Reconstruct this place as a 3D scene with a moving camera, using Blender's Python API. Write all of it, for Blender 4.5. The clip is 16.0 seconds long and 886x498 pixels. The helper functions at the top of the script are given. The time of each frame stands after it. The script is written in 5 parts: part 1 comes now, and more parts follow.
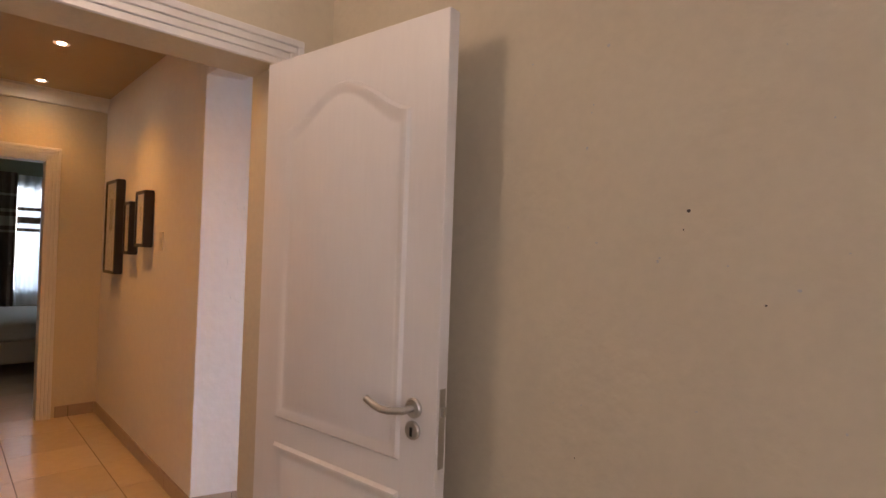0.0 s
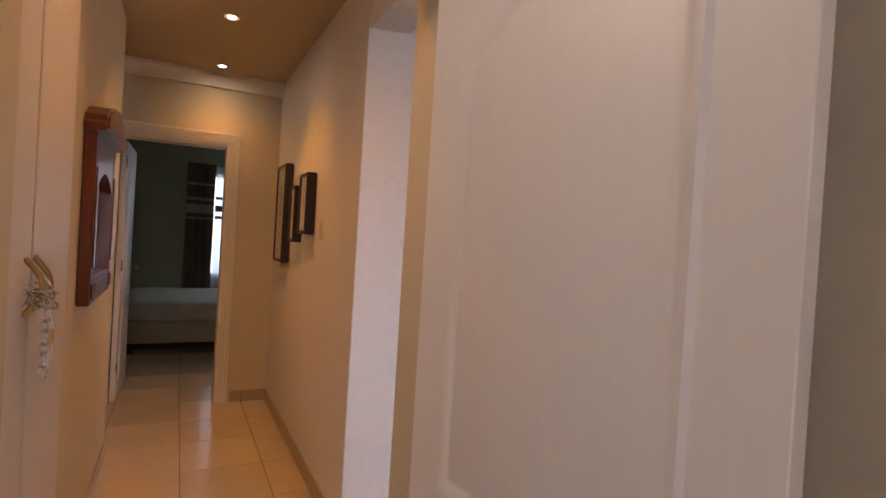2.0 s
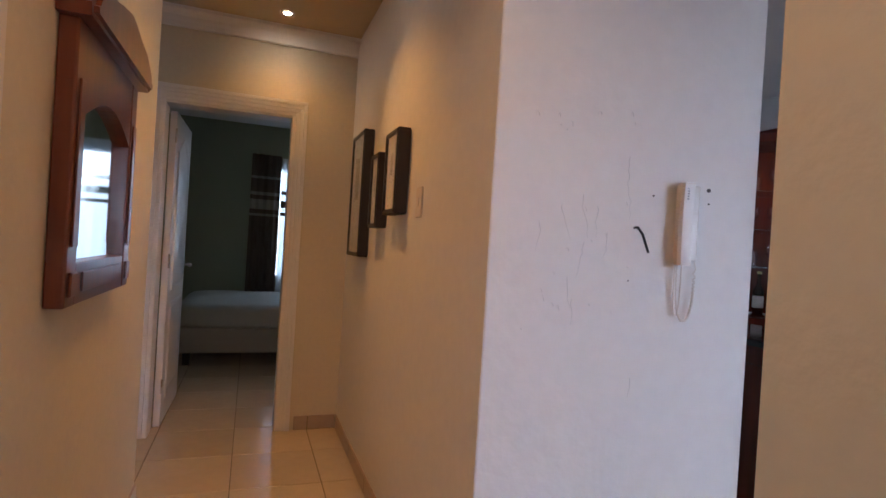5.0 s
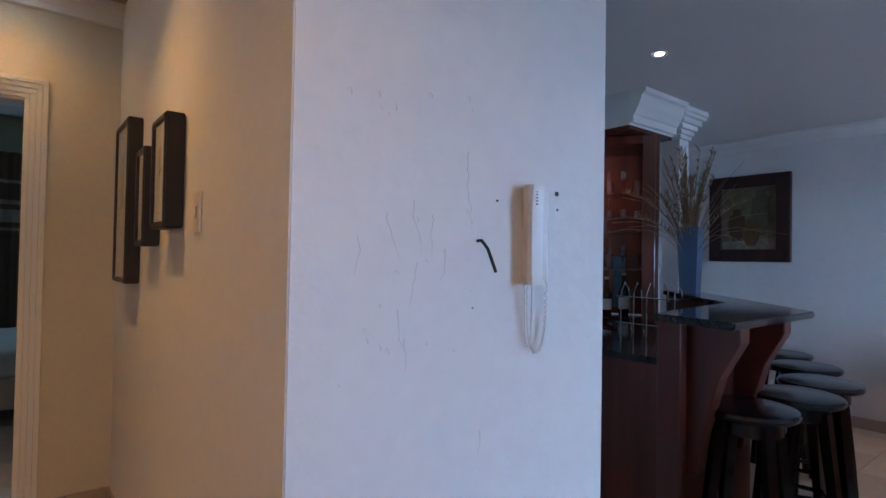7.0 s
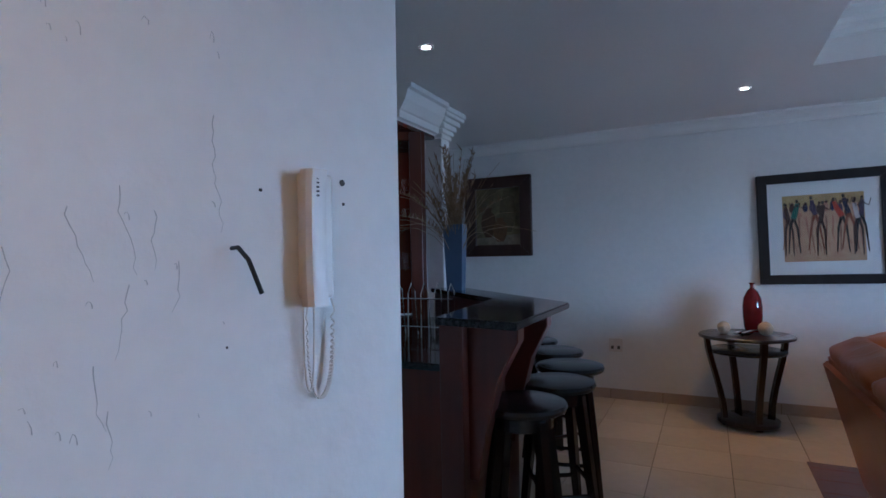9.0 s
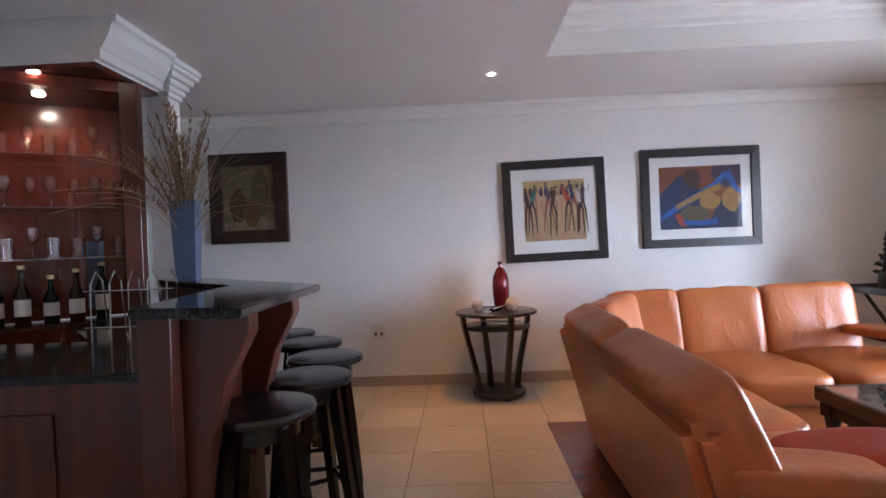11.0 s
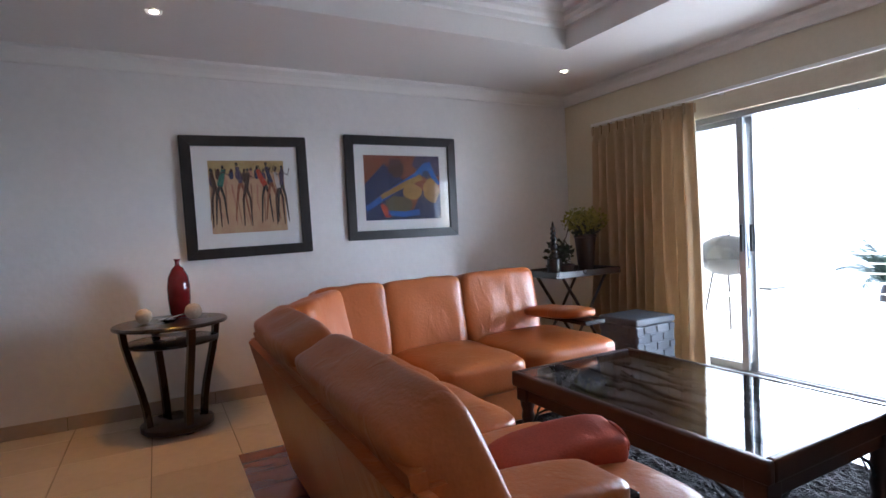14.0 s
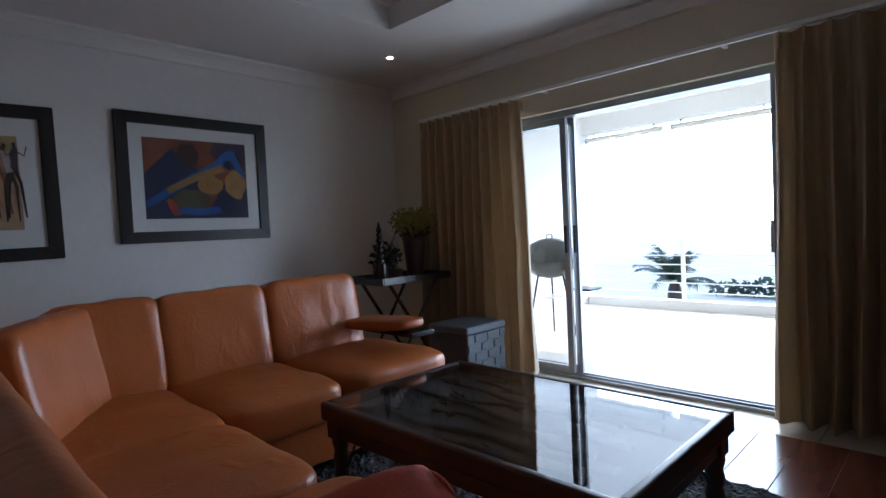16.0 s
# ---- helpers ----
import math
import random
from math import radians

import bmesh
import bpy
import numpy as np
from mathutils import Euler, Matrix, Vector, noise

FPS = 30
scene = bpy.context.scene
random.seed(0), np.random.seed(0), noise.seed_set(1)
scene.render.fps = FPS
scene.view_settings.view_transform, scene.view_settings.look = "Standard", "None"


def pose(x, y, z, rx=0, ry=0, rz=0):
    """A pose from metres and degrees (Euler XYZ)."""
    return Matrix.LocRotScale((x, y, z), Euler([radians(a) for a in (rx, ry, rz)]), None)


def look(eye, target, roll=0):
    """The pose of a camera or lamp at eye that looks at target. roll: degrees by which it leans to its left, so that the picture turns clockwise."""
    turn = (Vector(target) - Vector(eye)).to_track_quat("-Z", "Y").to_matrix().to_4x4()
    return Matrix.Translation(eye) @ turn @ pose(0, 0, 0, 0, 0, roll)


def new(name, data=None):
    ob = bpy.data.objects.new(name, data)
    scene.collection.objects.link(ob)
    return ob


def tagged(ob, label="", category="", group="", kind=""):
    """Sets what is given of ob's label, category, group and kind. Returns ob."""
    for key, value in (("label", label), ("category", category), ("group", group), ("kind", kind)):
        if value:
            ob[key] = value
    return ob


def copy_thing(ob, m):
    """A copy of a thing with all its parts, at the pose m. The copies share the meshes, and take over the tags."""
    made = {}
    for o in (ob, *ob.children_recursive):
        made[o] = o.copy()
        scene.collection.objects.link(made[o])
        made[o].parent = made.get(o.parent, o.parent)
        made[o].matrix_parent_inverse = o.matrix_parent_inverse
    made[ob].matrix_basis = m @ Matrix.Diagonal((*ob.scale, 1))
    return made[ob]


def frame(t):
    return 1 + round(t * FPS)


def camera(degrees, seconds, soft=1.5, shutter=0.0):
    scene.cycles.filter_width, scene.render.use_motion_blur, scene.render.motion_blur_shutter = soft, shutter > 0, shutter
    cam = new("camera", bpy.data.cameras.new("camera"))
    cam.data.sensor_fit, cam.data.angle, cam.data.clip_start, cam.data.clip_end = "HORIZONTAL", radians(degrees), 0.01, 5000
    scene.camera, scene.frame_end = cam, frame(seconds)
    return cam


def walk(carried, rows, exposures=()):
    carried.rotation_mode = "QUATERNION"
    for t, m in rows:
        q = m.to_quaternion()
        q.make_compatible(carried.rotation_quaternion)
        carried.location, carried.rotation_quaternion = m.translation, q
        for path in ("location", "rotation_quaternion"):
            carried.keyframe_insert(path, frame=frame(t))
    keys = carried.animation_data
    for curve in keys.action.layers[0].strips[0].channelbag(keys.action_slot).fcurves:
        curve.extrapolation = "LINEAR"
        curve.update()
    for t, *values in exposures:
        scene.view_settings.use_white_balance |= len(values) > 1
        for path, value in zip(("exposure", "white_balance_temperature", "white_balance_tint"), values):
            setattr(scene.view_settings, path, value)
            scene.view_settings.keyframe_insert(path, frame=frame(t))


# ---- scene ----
cam = camera(79.2, 16.0)
PATH = [
    (0, (-0.07, 0.661, 1.406), (-1.522, 2.036, 1.429), 2.0),
    (0.5, (-0.193, 0.738, 1.401), (-1.739, 2.007, 1.416), 2.4),
    (1, (-0.337, 0.8, 1.389), (-1.954, 1.977, 1.395), 2.8),
    (1.5, (-0.505, 0.878, 1.381), (-2.198, 1.942, 1.373), 3.1),
    (2, (-0.686, 0.958, 1.393), (-2.478, 1.845, 1.368), 3.5),
    (2.5, (-0.861, 1.002, 1.403), (-2.724, 1.73, 1.36), 3.9),
    (3, (-1.074, 0.989, 1.382), (-2.967, 1.634, 1.345), 4.1),
    (5.5, (-1.758, 1.093, 1.254), (-3.627, 1.805, 1.273), 3.0),
    (6, (-1.843, 1.137, 1.262), (-3.623, 2.047, 1.287), 2.4),
    (6.5, (-1.922, 1.194, 1.289), (-3.605, 2.274, 1.323), 1.6),
    (7, (-2.004, 1.261, 1.307), (-3.569, 2.506, 1.344), 1.0),
    (7.5, (-2.067, 1.32, 1.318), (-3.506, 2.709, 1.358), 0.3),
    (8, (-2.133, 1.378, 1.326), (-3.436, 2.895, 1.361), 0.1),
    (8.5, (-2.2, 1.433, 1.327), (-3.323, 3.088, 1.362), -0.5),
    (9, (-2.243, 1.476, 1.328), (-3.127, 3.27, 1.36), -1.1),
    (11.5, (-2.246, 1.949, 1.227), (-2.113, 3.945, 1.206), -2.6),
    (12, (-2.245, 2.043, 1.219), (-1.893, 4.012, 1.185), -2.8),
    (12.5, (-2.242, 2.121, 1.203), (-1.685, 4.041, 1.154), -2.8),
    (13, (-2.207, 2.214, 1.218), (-1.477, 4.075, 1.148), -3.0),
    (13.5, (-2.126, 2.308, 1.2), (-1.277, 4.118, 1.13), -2.9),
    (14, (-2.043, 2.381, 1.19), (-1.102, 4.145, 1.118), -2.8),
    (14.5, (-1.951, 2.454, 1.165), (-0.914, 4.163, 1.098), -2.7),
    (15, (-1.877, 2.558, 1.154), (-0.71, 4.181, 1.087), -2.7),
    (15.5, (-1.788, 2.65, 1.14), (-0.473, 4.155, 1.072), -2.6),
    (16, (-1.659, 2.725, 1.128), (-0.235, 4.127, 1.059), -2.7),
]
walk(cam, [(t, look(eye, target, roll)) for t, eye, target, roll in PATH], [
    (0.0, 2.1, 6150, 22), (3.0, 2.0, 5850, 20), (5.5, 2.05, 4950, 14), (7.0, 2.03, 4350, 8), (9.0, 1.75, 4300, 5),
    (11.5, 2.85, 5600, 17), (12.5, 2.72, 5600, 16), (14.0, 2.1, 5400, 13), (15.0, 1.38, 5300, 11), (16.0, 0.62, 5200, 9)])

# ---- light and exposure ----
world = bpy.data.worlds.new("sky")
scene.world = world
world.use_nodes = True
wn = world.node_tree.nodes
sky = wn.new("ShaderNodeTexSky")
sky.sky_type, sky.sun_disc = "NISHITA", False
sky.sun_elevation, sky.sun_rotation = radians(36), radians(117)
world.node_tree.links.new(sky.outputs[0], wn["Background"].inputs[0])
wn["Background"].inputs[1].default_value = 0.15
sun = new("sun", bpy.data.lights.new("sun", "SUN"))
sun.data.energy, sun.data.angle, sun.data.color = 5.0, radians(0.5), (1.0, 0.95, 0.87)
sun.matrix_world = look((10, -5, 8), (0, 0, 0))


def area_light(name, m, sx, sy, power, colour):
    lamp = bpy.data.lights.new(name, "AREA")
    lamp.shape, lamp.size, lamp.size_y, lamp.energy, lamp.color = "RECTANGLE", sx, sy, power, colour
    ob = new(name, lamp)
    ob.matrix_world = m
    return ob


# sky light entering through the sliding door and the bedroom window
area_light("sky_at_sliding_door", look((1.95, 4.4, 1.05), (0, 4.3, 0.95)), 1.9, 1.8, 9.5, (0.78, 0.89, 1.0))
# unseen fill light, added inside the closed entrance room to brighten it
area_light("porch_fill", look((1.9, -0.2, 1.6), (-1.5, 1.0, 1.2)), 1.6, 1.8, 3.8, (1.0, 0.83, 0.78))
area_light("sky_at_bedroom_window", look((-8.575, 1.725, 1.45), (-5, 1.2, 1.0)), 1.0, 1.25, 1.6, (0.85, 0.95, 0.88))
porch_lamp = new("porch_ceiling_lamp", bpy.data.lights.new("porch_ceiling_lamp", "POINT"))
porch_lamp.data.energy, porch_lamp.data.color, porch_lamp.data.shadow_soft_size = 2.0, (1.0, 0.72, 0.48), 0.07
porch_lamp.location = (-1.50, 0.62, 2.36)

# ---- materials ----


def mat(name, colour, rough=0.6, metal=0.0, grain=20.0, vary=0.08, bump=0.15, dist=0.01, blotch=1.2, spec=0.5, second=None, stretch=(1, 1, 1)):
    """Procedural surface: colour varied at two scales, with fine relief."""
    m = bpy.data.materials.new(name)
    m.use_nodes = True
    n, l = m.node_tree.nodes, m.node_tree.links
    b = n["Principled BSDF"]
    b.inputs["Roughness"].default_value, b.inputs["Metallic"].default_value = rough, metal
    b.inputs["Specular IOR Level"].default_value = spec
    tc, mp = n.new("ShaderNodeTexCoord"), n.new("ShaderNodeMapping")
    mp.inputs["Scale"].default_value = stretch
    l.new(tc.outputs["Object"], mp.inputs[0])
    fine, big = n.new("ShaderNodeTexNoise"), n.new("ShaderNodeTexNoise")
    fine.inputs["Scale"].default_value, fine.inputs["Detail"].default_value = grain, 6
    big.inputs["Scale"].default_value, big.inputs["Detail"].default_value = blotch, 4
    l.new(mp.outputs[0], fine.inputs[0]), l.new(mp.outputs[0], big.inputs[0])
    add = n.new("ShaderNodeMath")
    add.operation = "ADD"
    l.new(fine.outputs[0], add.inputs[0]), l.new(big.outputs[0], add.inputs[1])
    ramp = n.new("ShaderNodeMapRange")
    ramp.inputs[1].default_value, ramp.inputs[2].default_value = 0.65, 1.35
    l.new(add.outputs[0], ramp.inputs[0])
    mix = n.new("ShaderNodeMix")
    mix.data_type = "RGBA"
    dark = second or tuple(c * (1 - 2.2 * vary) for c in colour)
    mix.inputs["A"].default_value, mix.inputs["B"].default_value = (*dark, 1), (*colour, 1)
    l.new(ramp.outputs[0], mix.inputs["Factor"])
    l.new(mix.outputs["Result"], b.inputs["Base Color"])
    rr = n.new("ShaderNodeMapRange")
    rr.inputs[3].default_value, rr.inputs[4].default_value = max(0.02, rough - 0.08), min(1, rough + 0.08)
    l.new(big.outputs[0], rr.inputs[0]), l.new(rr.outputs[0], b.inputs["Roughness"])
    if bump:
        bp = n.new("ShaderNodeBump")
        bp.inputs["Strength"].default_value, bp.inputs["Distance"].default_value = bump, dist
        l.new(fine.outputs[0], bp.inputs["Height"]), l.new(bp.outputs[0], b.inputs["Normal"])
    return m


def wood(name, dark, light, rough=0.35, ring=14.0, stretch=(1, 1, 0.12), coat=0.0):
    m = mat(name, light, rough, grain=ring, second=dark, bump=0.06, dist=0.004, blotch=3, stretch=stretch)
    m.node_tree.nodes["Principled BSDF"].inputs["Coat Weight"].default_value = coat
    m.node_tree.nodes["Principled BSDF"].inputs["Coat Roughness"].default_value = 0.12
    return m


def glow(name, colour, power):
    m = bpy.data.materials.new(name)
    m.use_nodes = True
    b = m.node_tree.nodes["Principled BSDF"]
    b.inputs["Emission Color"].default_value, b.inputs["Emission Strength"].default_value = (*colour, 1), power
    return m


def glass_mat(name, colour=(1, 1, 1), rough=0.0):
    m = bpy.data.materials.new(name)
    m.use_nodes = True
    b = m.node_tree.nodes["Principled BSDF"]
    b.inputs["Transmission Weight"].default_value, b.inputs["Roughness"].default_value = 1.0, rough
    b.inputs["Base Color"].default_value, b.inputs["IOR"].default_value = (*colour, 1), 1.45
    return m


def pane_mat(name, sheen=0.04):
    """Thin window glass: mostly clear, with a sheen that grows at grazing angles."""
    m = bpy.data.materials.new(name)
    m.use_nodes = True
    n, l = m.node_tree.nodes, m.node_tree.links
    n.remove(n["Principled BSDF"])
    clear, shine, mix, fr = n.new("ShaderNodeBsdfTransparent"), n.new("ShaderNodeBsdfGlossy"), n.new("ShaderNodeMixShader"), n.new("ShaderNodeMath")
    lw, pw = n.new("ShaderNodeLayerWeight"), n.new("ShaderNodeMath")
    lw.inputs["Blend"].default_value = 0.5
    pw.operation, pw.inputs[1].default_value = "POWER", 5.0
    fr.operation, fr.inputs[1].default_value, fr.inputs[2].default_value = "MULTIPLY_ADD", 1.0 - sheen, sheen
    l.new(lw.outputs["Facing"], pw.inputs[0]), l.new(pw.outputs[0], fr.inputs[0])
    shine.inputs["Roughness"].default_value = 0.01
    l.new(fr.outputs[0], mix.inputs[0]), l.new(clear.outputs[0], mix.inputs[1]), l.new(shine.outputs[0], mix.inputs[2])
    l.new(mix.outputs[0], n["Material Output"].inputs[0])
    return m


PLASTER = mat("cream_plaster", (0.67, 0.60, 0.455), 0.75, grain=38, vary=0.035, bump=0.30, dist=0.006, blotch=1.6)
PLASTER_W = mat("white_plaster", (0.80, 0.78, 0.76), 0.7, grain=22, vary=0.03, bump=0.3, dist=0.008, blotch=1.5)
CEIL = mat("ceiling_paint", (0.76, 0.73, 0.70), 0.8, grain=50, vary=0.02, bump=0.05, blotch=0.8)
# tan carries the hall's dim orange bounce light in the colour itself
CEIL_HALL = mat("hall_ceiling_warm_dim", (0.55, 0.43, 0.27), 0.8, grain=50, vary=0.02, bump=0.05, blotch=0.8)
MOULD = mat("moulding_paint", (0.82, 0.80, 0.77), 0.45, grain=60, vary=0.02, bump=0.04)
DOOR_W = mat("white_door_paint", (0.80, 0.78, 0.77), 0.35, grain=90, vary=0.02, bump=0.05, stretch=(1, 1, 0.1))
CUP_W = mat("cupboard_paint", (0.74, 0.70, 0.66), 0.4, grain=80, vary=0.02, bump=0.04)
TILE = mat("beige_ceramic_tile", (0.63, 0.53, 0.40), 0.22, grain=16, vary=0.05, bump=0.02, blotch=2.5)
tn = TILE.node_tree
info, hsv = tn.nodes.new("ShaderNodeObjectInfo"), tn.nodes.new("ShaderNodeHueSaturation")
rng = tn.nodes.new("ShaderNodeMapRange")
rng.inputs[3].default_value, rng.inputs[4].default_value = 0.92, 1.06
tb = tn.nodes["Principled BSDF"]
tn.links.new(info.outputs["Random"], rng.inputs[0]), tn.links.new(rng.outputs[0], hsv.inputs["Value"])
tn.links.new(tb.inputs["Base Color"].links[0].from_socket, hsv.inputs["Color"]), tn.links.new(hsv.outputs[0], tb.inputs["Base Color"])
GROUT = mat("tile_grout", (0.20, 0.16, 0.12), 0.9, grain=60, vary=0.12, bump=0.2)
SKIRT = mat("skirting_tile", (0.44, 0.34, 0.27), 0.3, grain=22, vary=0.06, bump=0.03)
LAMINATE = wood("red_brown_floor", (0.10, 0.026, 0.014), (0.20, 0.060, 0.032), 0.22, 10, (0.15, 1, 1), 0.3)
RUG = mat("grey_shag", (0.075, 0.07, 0.075), 0.95, grain=55, vary=0.3, bump=1.0, dist=0.03, blotch=9)
MAHOG = wood("mahogany", (0.050, 0.010, 0.006), (0.13, 0.024, 0.012), 0.25, 12, (1, 1, 0.12), 0.4)
MAHOG_RED = wood("red_mahogany", (0.060, 0.012, 0.008), (0.115, 0.025, 0.014), 0.3, 12, (1, 1, 0.12), 0.3)
MIRROR_WOOD = wood("red_stained_wood", (0.070, 0.014, 0.006), (0.20, 0.046, 0.017), 0.3, 22, (1, 1, 0.12), 0.3)
DARKWOOD = wood("espresso_wood", (0.010, 0.006, 0.005), (0.028, 0.016, 0.012), 0.28, 14, (1, 1, 0.2), 0.3)
TABLEWOOD = wood("carved_dark_wood", (0.022, 0.008, 0.005), (0.062, 0.024, 0.014), 0.32, 14, (1, 0.12, 1), 0.3)
FRAME_BLACK = wood("black_frame", (0.010, 0.008, 0.008), (0.024, 0.018, 0.017), 0.4, 20)
FRAME_BROWN = wood("brown_frame", (0.022, 0.010, 0.008), (0.058, 0.028, 0.020), 0.35, 18)
BLACK_GLOSS = mat("black_lacquer", (0.012, 0.012, 0.014), 0.22, grain=60, vary=0.1, bump=0.02)
GRANITE = mat("black_granite", (0.022, 0.022, 0.024), 0.10, grain=240, vary=0.3, bump=0.0, blotch=60)
LEATHER = mat("tan_orange_leather", (0.45, 0.128, 0.029), 0.34, grain=75, vary=0.07, bump=0.35, dist=0.004, blotch=3)


def creases(m, scale, stretch, strength, depth):
    """Adds soft creases to a surface's relief, sharper along their crests."""
    n, l = m.node_tree.nodes, m.node_tree.links
    old = n["Bump"]
    tc, mp, nz, rp, bp = n.new("ShaderNodeTexCoord"), n.new("ShaderNodeMapping"), n.new("ShaderNodeTexNoise"), n.new("ShaderNodeMapRange"), n.new("ShaderNodeBump")
    mp.inputs["Scale"].default_value = stretch
    nz.inputs["Scale"].default_value, nz.inputs["Detail"].default_value, nz.inputs["Distortion"].default_value = scale, 2.0, 0.8
    rp.inputs[1].default_value, rp.inputs[2].default_value = 0.56, 0.80
    bp.inputs["Strength"].default_value, bp.inputs["Distance"].default_value = strength, depth
    l.new(tc.outputs["Object"], mp.inputs[0]), l.new(mp.outputs[0], nz.inputs[0]), l.new(nz.outputs[0], rp.inputs[0])
    l.new(rp.outputs[0], bp.inputs["Height"]), l.new(bp.outputs[0], old.inputs["Normal"])


creases(LEATHER, 5.5, (1.5, 1.5, 0.6), 0.2, 0.016)
RED_CLOTH = mat("brick_red_velvet", (0.45, 0.075, 0.036), 0.85, grain=120, vary=0.12, bump=0.3, dist=0.004, blotch=6)
CURTAIN = mat("gold_curtain", (0.50, 0.36, 0.215), 0.7, grain=90, vary=0.08, bump=0.15, dist=0.002, blotch=2, stretch=(1, 1, 0.15))
LINING = mat("curtain_lining", (0.74, 0.66, 0.52), 0.8, grain=90, vary=0.05, bump=0.1)
STEEL = mat("brushed_steel", (0.55, 0.52, 0.48), 0.28, 1.0, grain=120, vary=0.06, bump=0.04)
CHROME = mat("chrome", (0.75, 0.75, 0.76), 0.08, 1.0, grain=20, vary=0.02, bump=0)
BRASS = mat("brass", (0.52, 0.33, 0.12), 0.3, 1.0, grain=50, vary=0.1, bump=0.05)
ALU = mat("grey_aluminium", (0.42, 0.43, 0.44), 0.35, 0.8, grain=80, vary=0.05, bump=0.02)
PLASTIC = mat("ivory_plastic", (0.70, 0.64, 0.58), 0.35, grain=60, vary=0.03, bump=0.02)
BLACK_RUBBER = mat("black_rubber", (0.012, 0.012, 0.012), 0.5, grain=60, vary=0.1, bump=0.05)
MAT_CARD = mat("white_mount_card", (0.78, 0.77, 0.76), 0.85, grain=90, vary=0.015, bump=0.03)
GREEN_WALL = mat("sage_bedroom_paint", (0.36, 0.37, 0.25), 0.8, grain=40, vary=0.03, bump=0.1)
LINEN = mat("pale_bed_linen", (0.62, 0.58, 0.50), 0.9, grain=70, vary=0.05, bump=0.2)
BED_BASE = mat("bed_base_cloth", (0.48, 0.42, 0.34), 0.9, grain=70, vary=0.05, bump=0.2)
DRAPE = mat("brown_drape", (0.17, 0.12, 0.08), 0.85, grain=80, vary=0.1, bump=0.2)
DRAPE_BAND = mat("beige_drape_band", (0.46, 0.40, 0.30), 0.85, grain=80, vary=0.1, bump=0.2)
SHEER = mat("sheer_voile", (0.80, 0.82, 0.82), 0.9, grain=90, vary=0.03, bump=0.1)


def translucent(m, share):
    """Lets part of the light through a thin cloth."""
    n, l = m.node_tree.nodes, m.node_tree.links
    b = n["Principled BSDF"]
    t, mix = n.new("ShaderNodeBsdfTranslucent"), n.new("ShaderNodeMixShader")
    mix.inputs[0].default_value = share
    l.new(b.inputs["Base Color"].links[0].from_socket, t.inputs[0])
    l.new(b.outputs[0], mix.inputs[1]), l.new(t.outputs[0], mix.inputs[2])
    l.new(mix.outputs[0], n["Material Output"].inputs[0])


translucent(SHEER, 0.55), translucent(CURTAIN, 0.30), translucent(LINING, 0.35)
RED_GLAZE = mat("oxblood_glaze", (0.16, 0.012, 0.014), 0.08, grain=9, vary=0.2, bump=0.0, blotch=4)
BLUE_GLAZE = mat("slate_blue_ceramic", (0.070, 0.105, 0.185), 0.4, grain=24, vary=0.08, bump=0.06)
STONE_BALL = mat("pale_stone", (0.58, 0.50, 0.40), 0.8, grain=60, vary=0.15, bump=0.5, dist=0.01)
STRAW = mat("dry_grass", (0.36, 0.24, 0.13), 0.8, grain=60, vary=0.2, bump=0.1)
LEAF = mat("yellow_green_leaf", (0.38, 0.35, 0.06), 0.6, grain=40, vary=0.3, bump=0.1)
LEAF_D = mat("dark_leaf", (0.035, 0.045, 0.018), 0.6, grain=40, vary=0.3, bump=0.1)
PALM = mat("palm_leaf", (0.085, 0.12, 0.09), 0.5, grain=30, vary=0.25, bump=0.1)
translucent(PALM, 0.4)
POT = mat("brown_pot", (0.055, 0.026, 0.018), 0.4, grain=40, vary=0.15, bump=0.1)
WOVEN = mat("woven_blue_grey", (0.085, 0.10, 0.125), 0.6, grain=120, vary=0.2, bump=0.3)
TERRACE = mat("terrace_tile", (0.66, 0.62, 0.56), 0.5, grain=20, vary=0.05, bump=0.05)
OUT_WHITE = mat("white_exterior_paint", (0.82, 0.81, 0.79), 0.8, grain=30, vary=0.02, bump=0.1)
# garden ground whitened: the outdoor glare is put into its colour
GLARE_GROUND = mat("glare_pale_ground", (0.70, 0.69, 0.65), 0.95, grain=4, vary=0.08, bump=0.2, blotch=0.3)
SCUFF = mat("scuffed_plaster", (0.58, 0.575, 0.57), 0.85, grain=60, vary=0.1, bump=0.2)
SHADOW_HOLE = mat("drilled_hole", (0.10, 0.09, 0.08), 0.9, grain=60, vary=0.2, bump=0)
GLASS = glass_mat("drinking_glass")
TABLE_GLASS = pane_mat("table_glass", 0.10)
PANE = pane_mat("window_glass")
MIRROR = mat("mirror_silver", (0.88, 0.89, 0.90), 0.02, 1.0, grain=5, vary=0.0, bump=0)
MIRROR.node_tree.nodes["Principled BSDF"].inputs["Roughness"].default_value = 0.02
LAMP_GLOW = glow("halogen_glow", (1.0, 0.80, 0.52), 30)
BOTTLE = glass_mat("brown_bottle_glass", (0.35, 0.16, 0.05))
BOTTLE_G = glass_mat("green_bottle_glass", (0.12, 0.30, 0.12))

# ---- mesh helpers ----


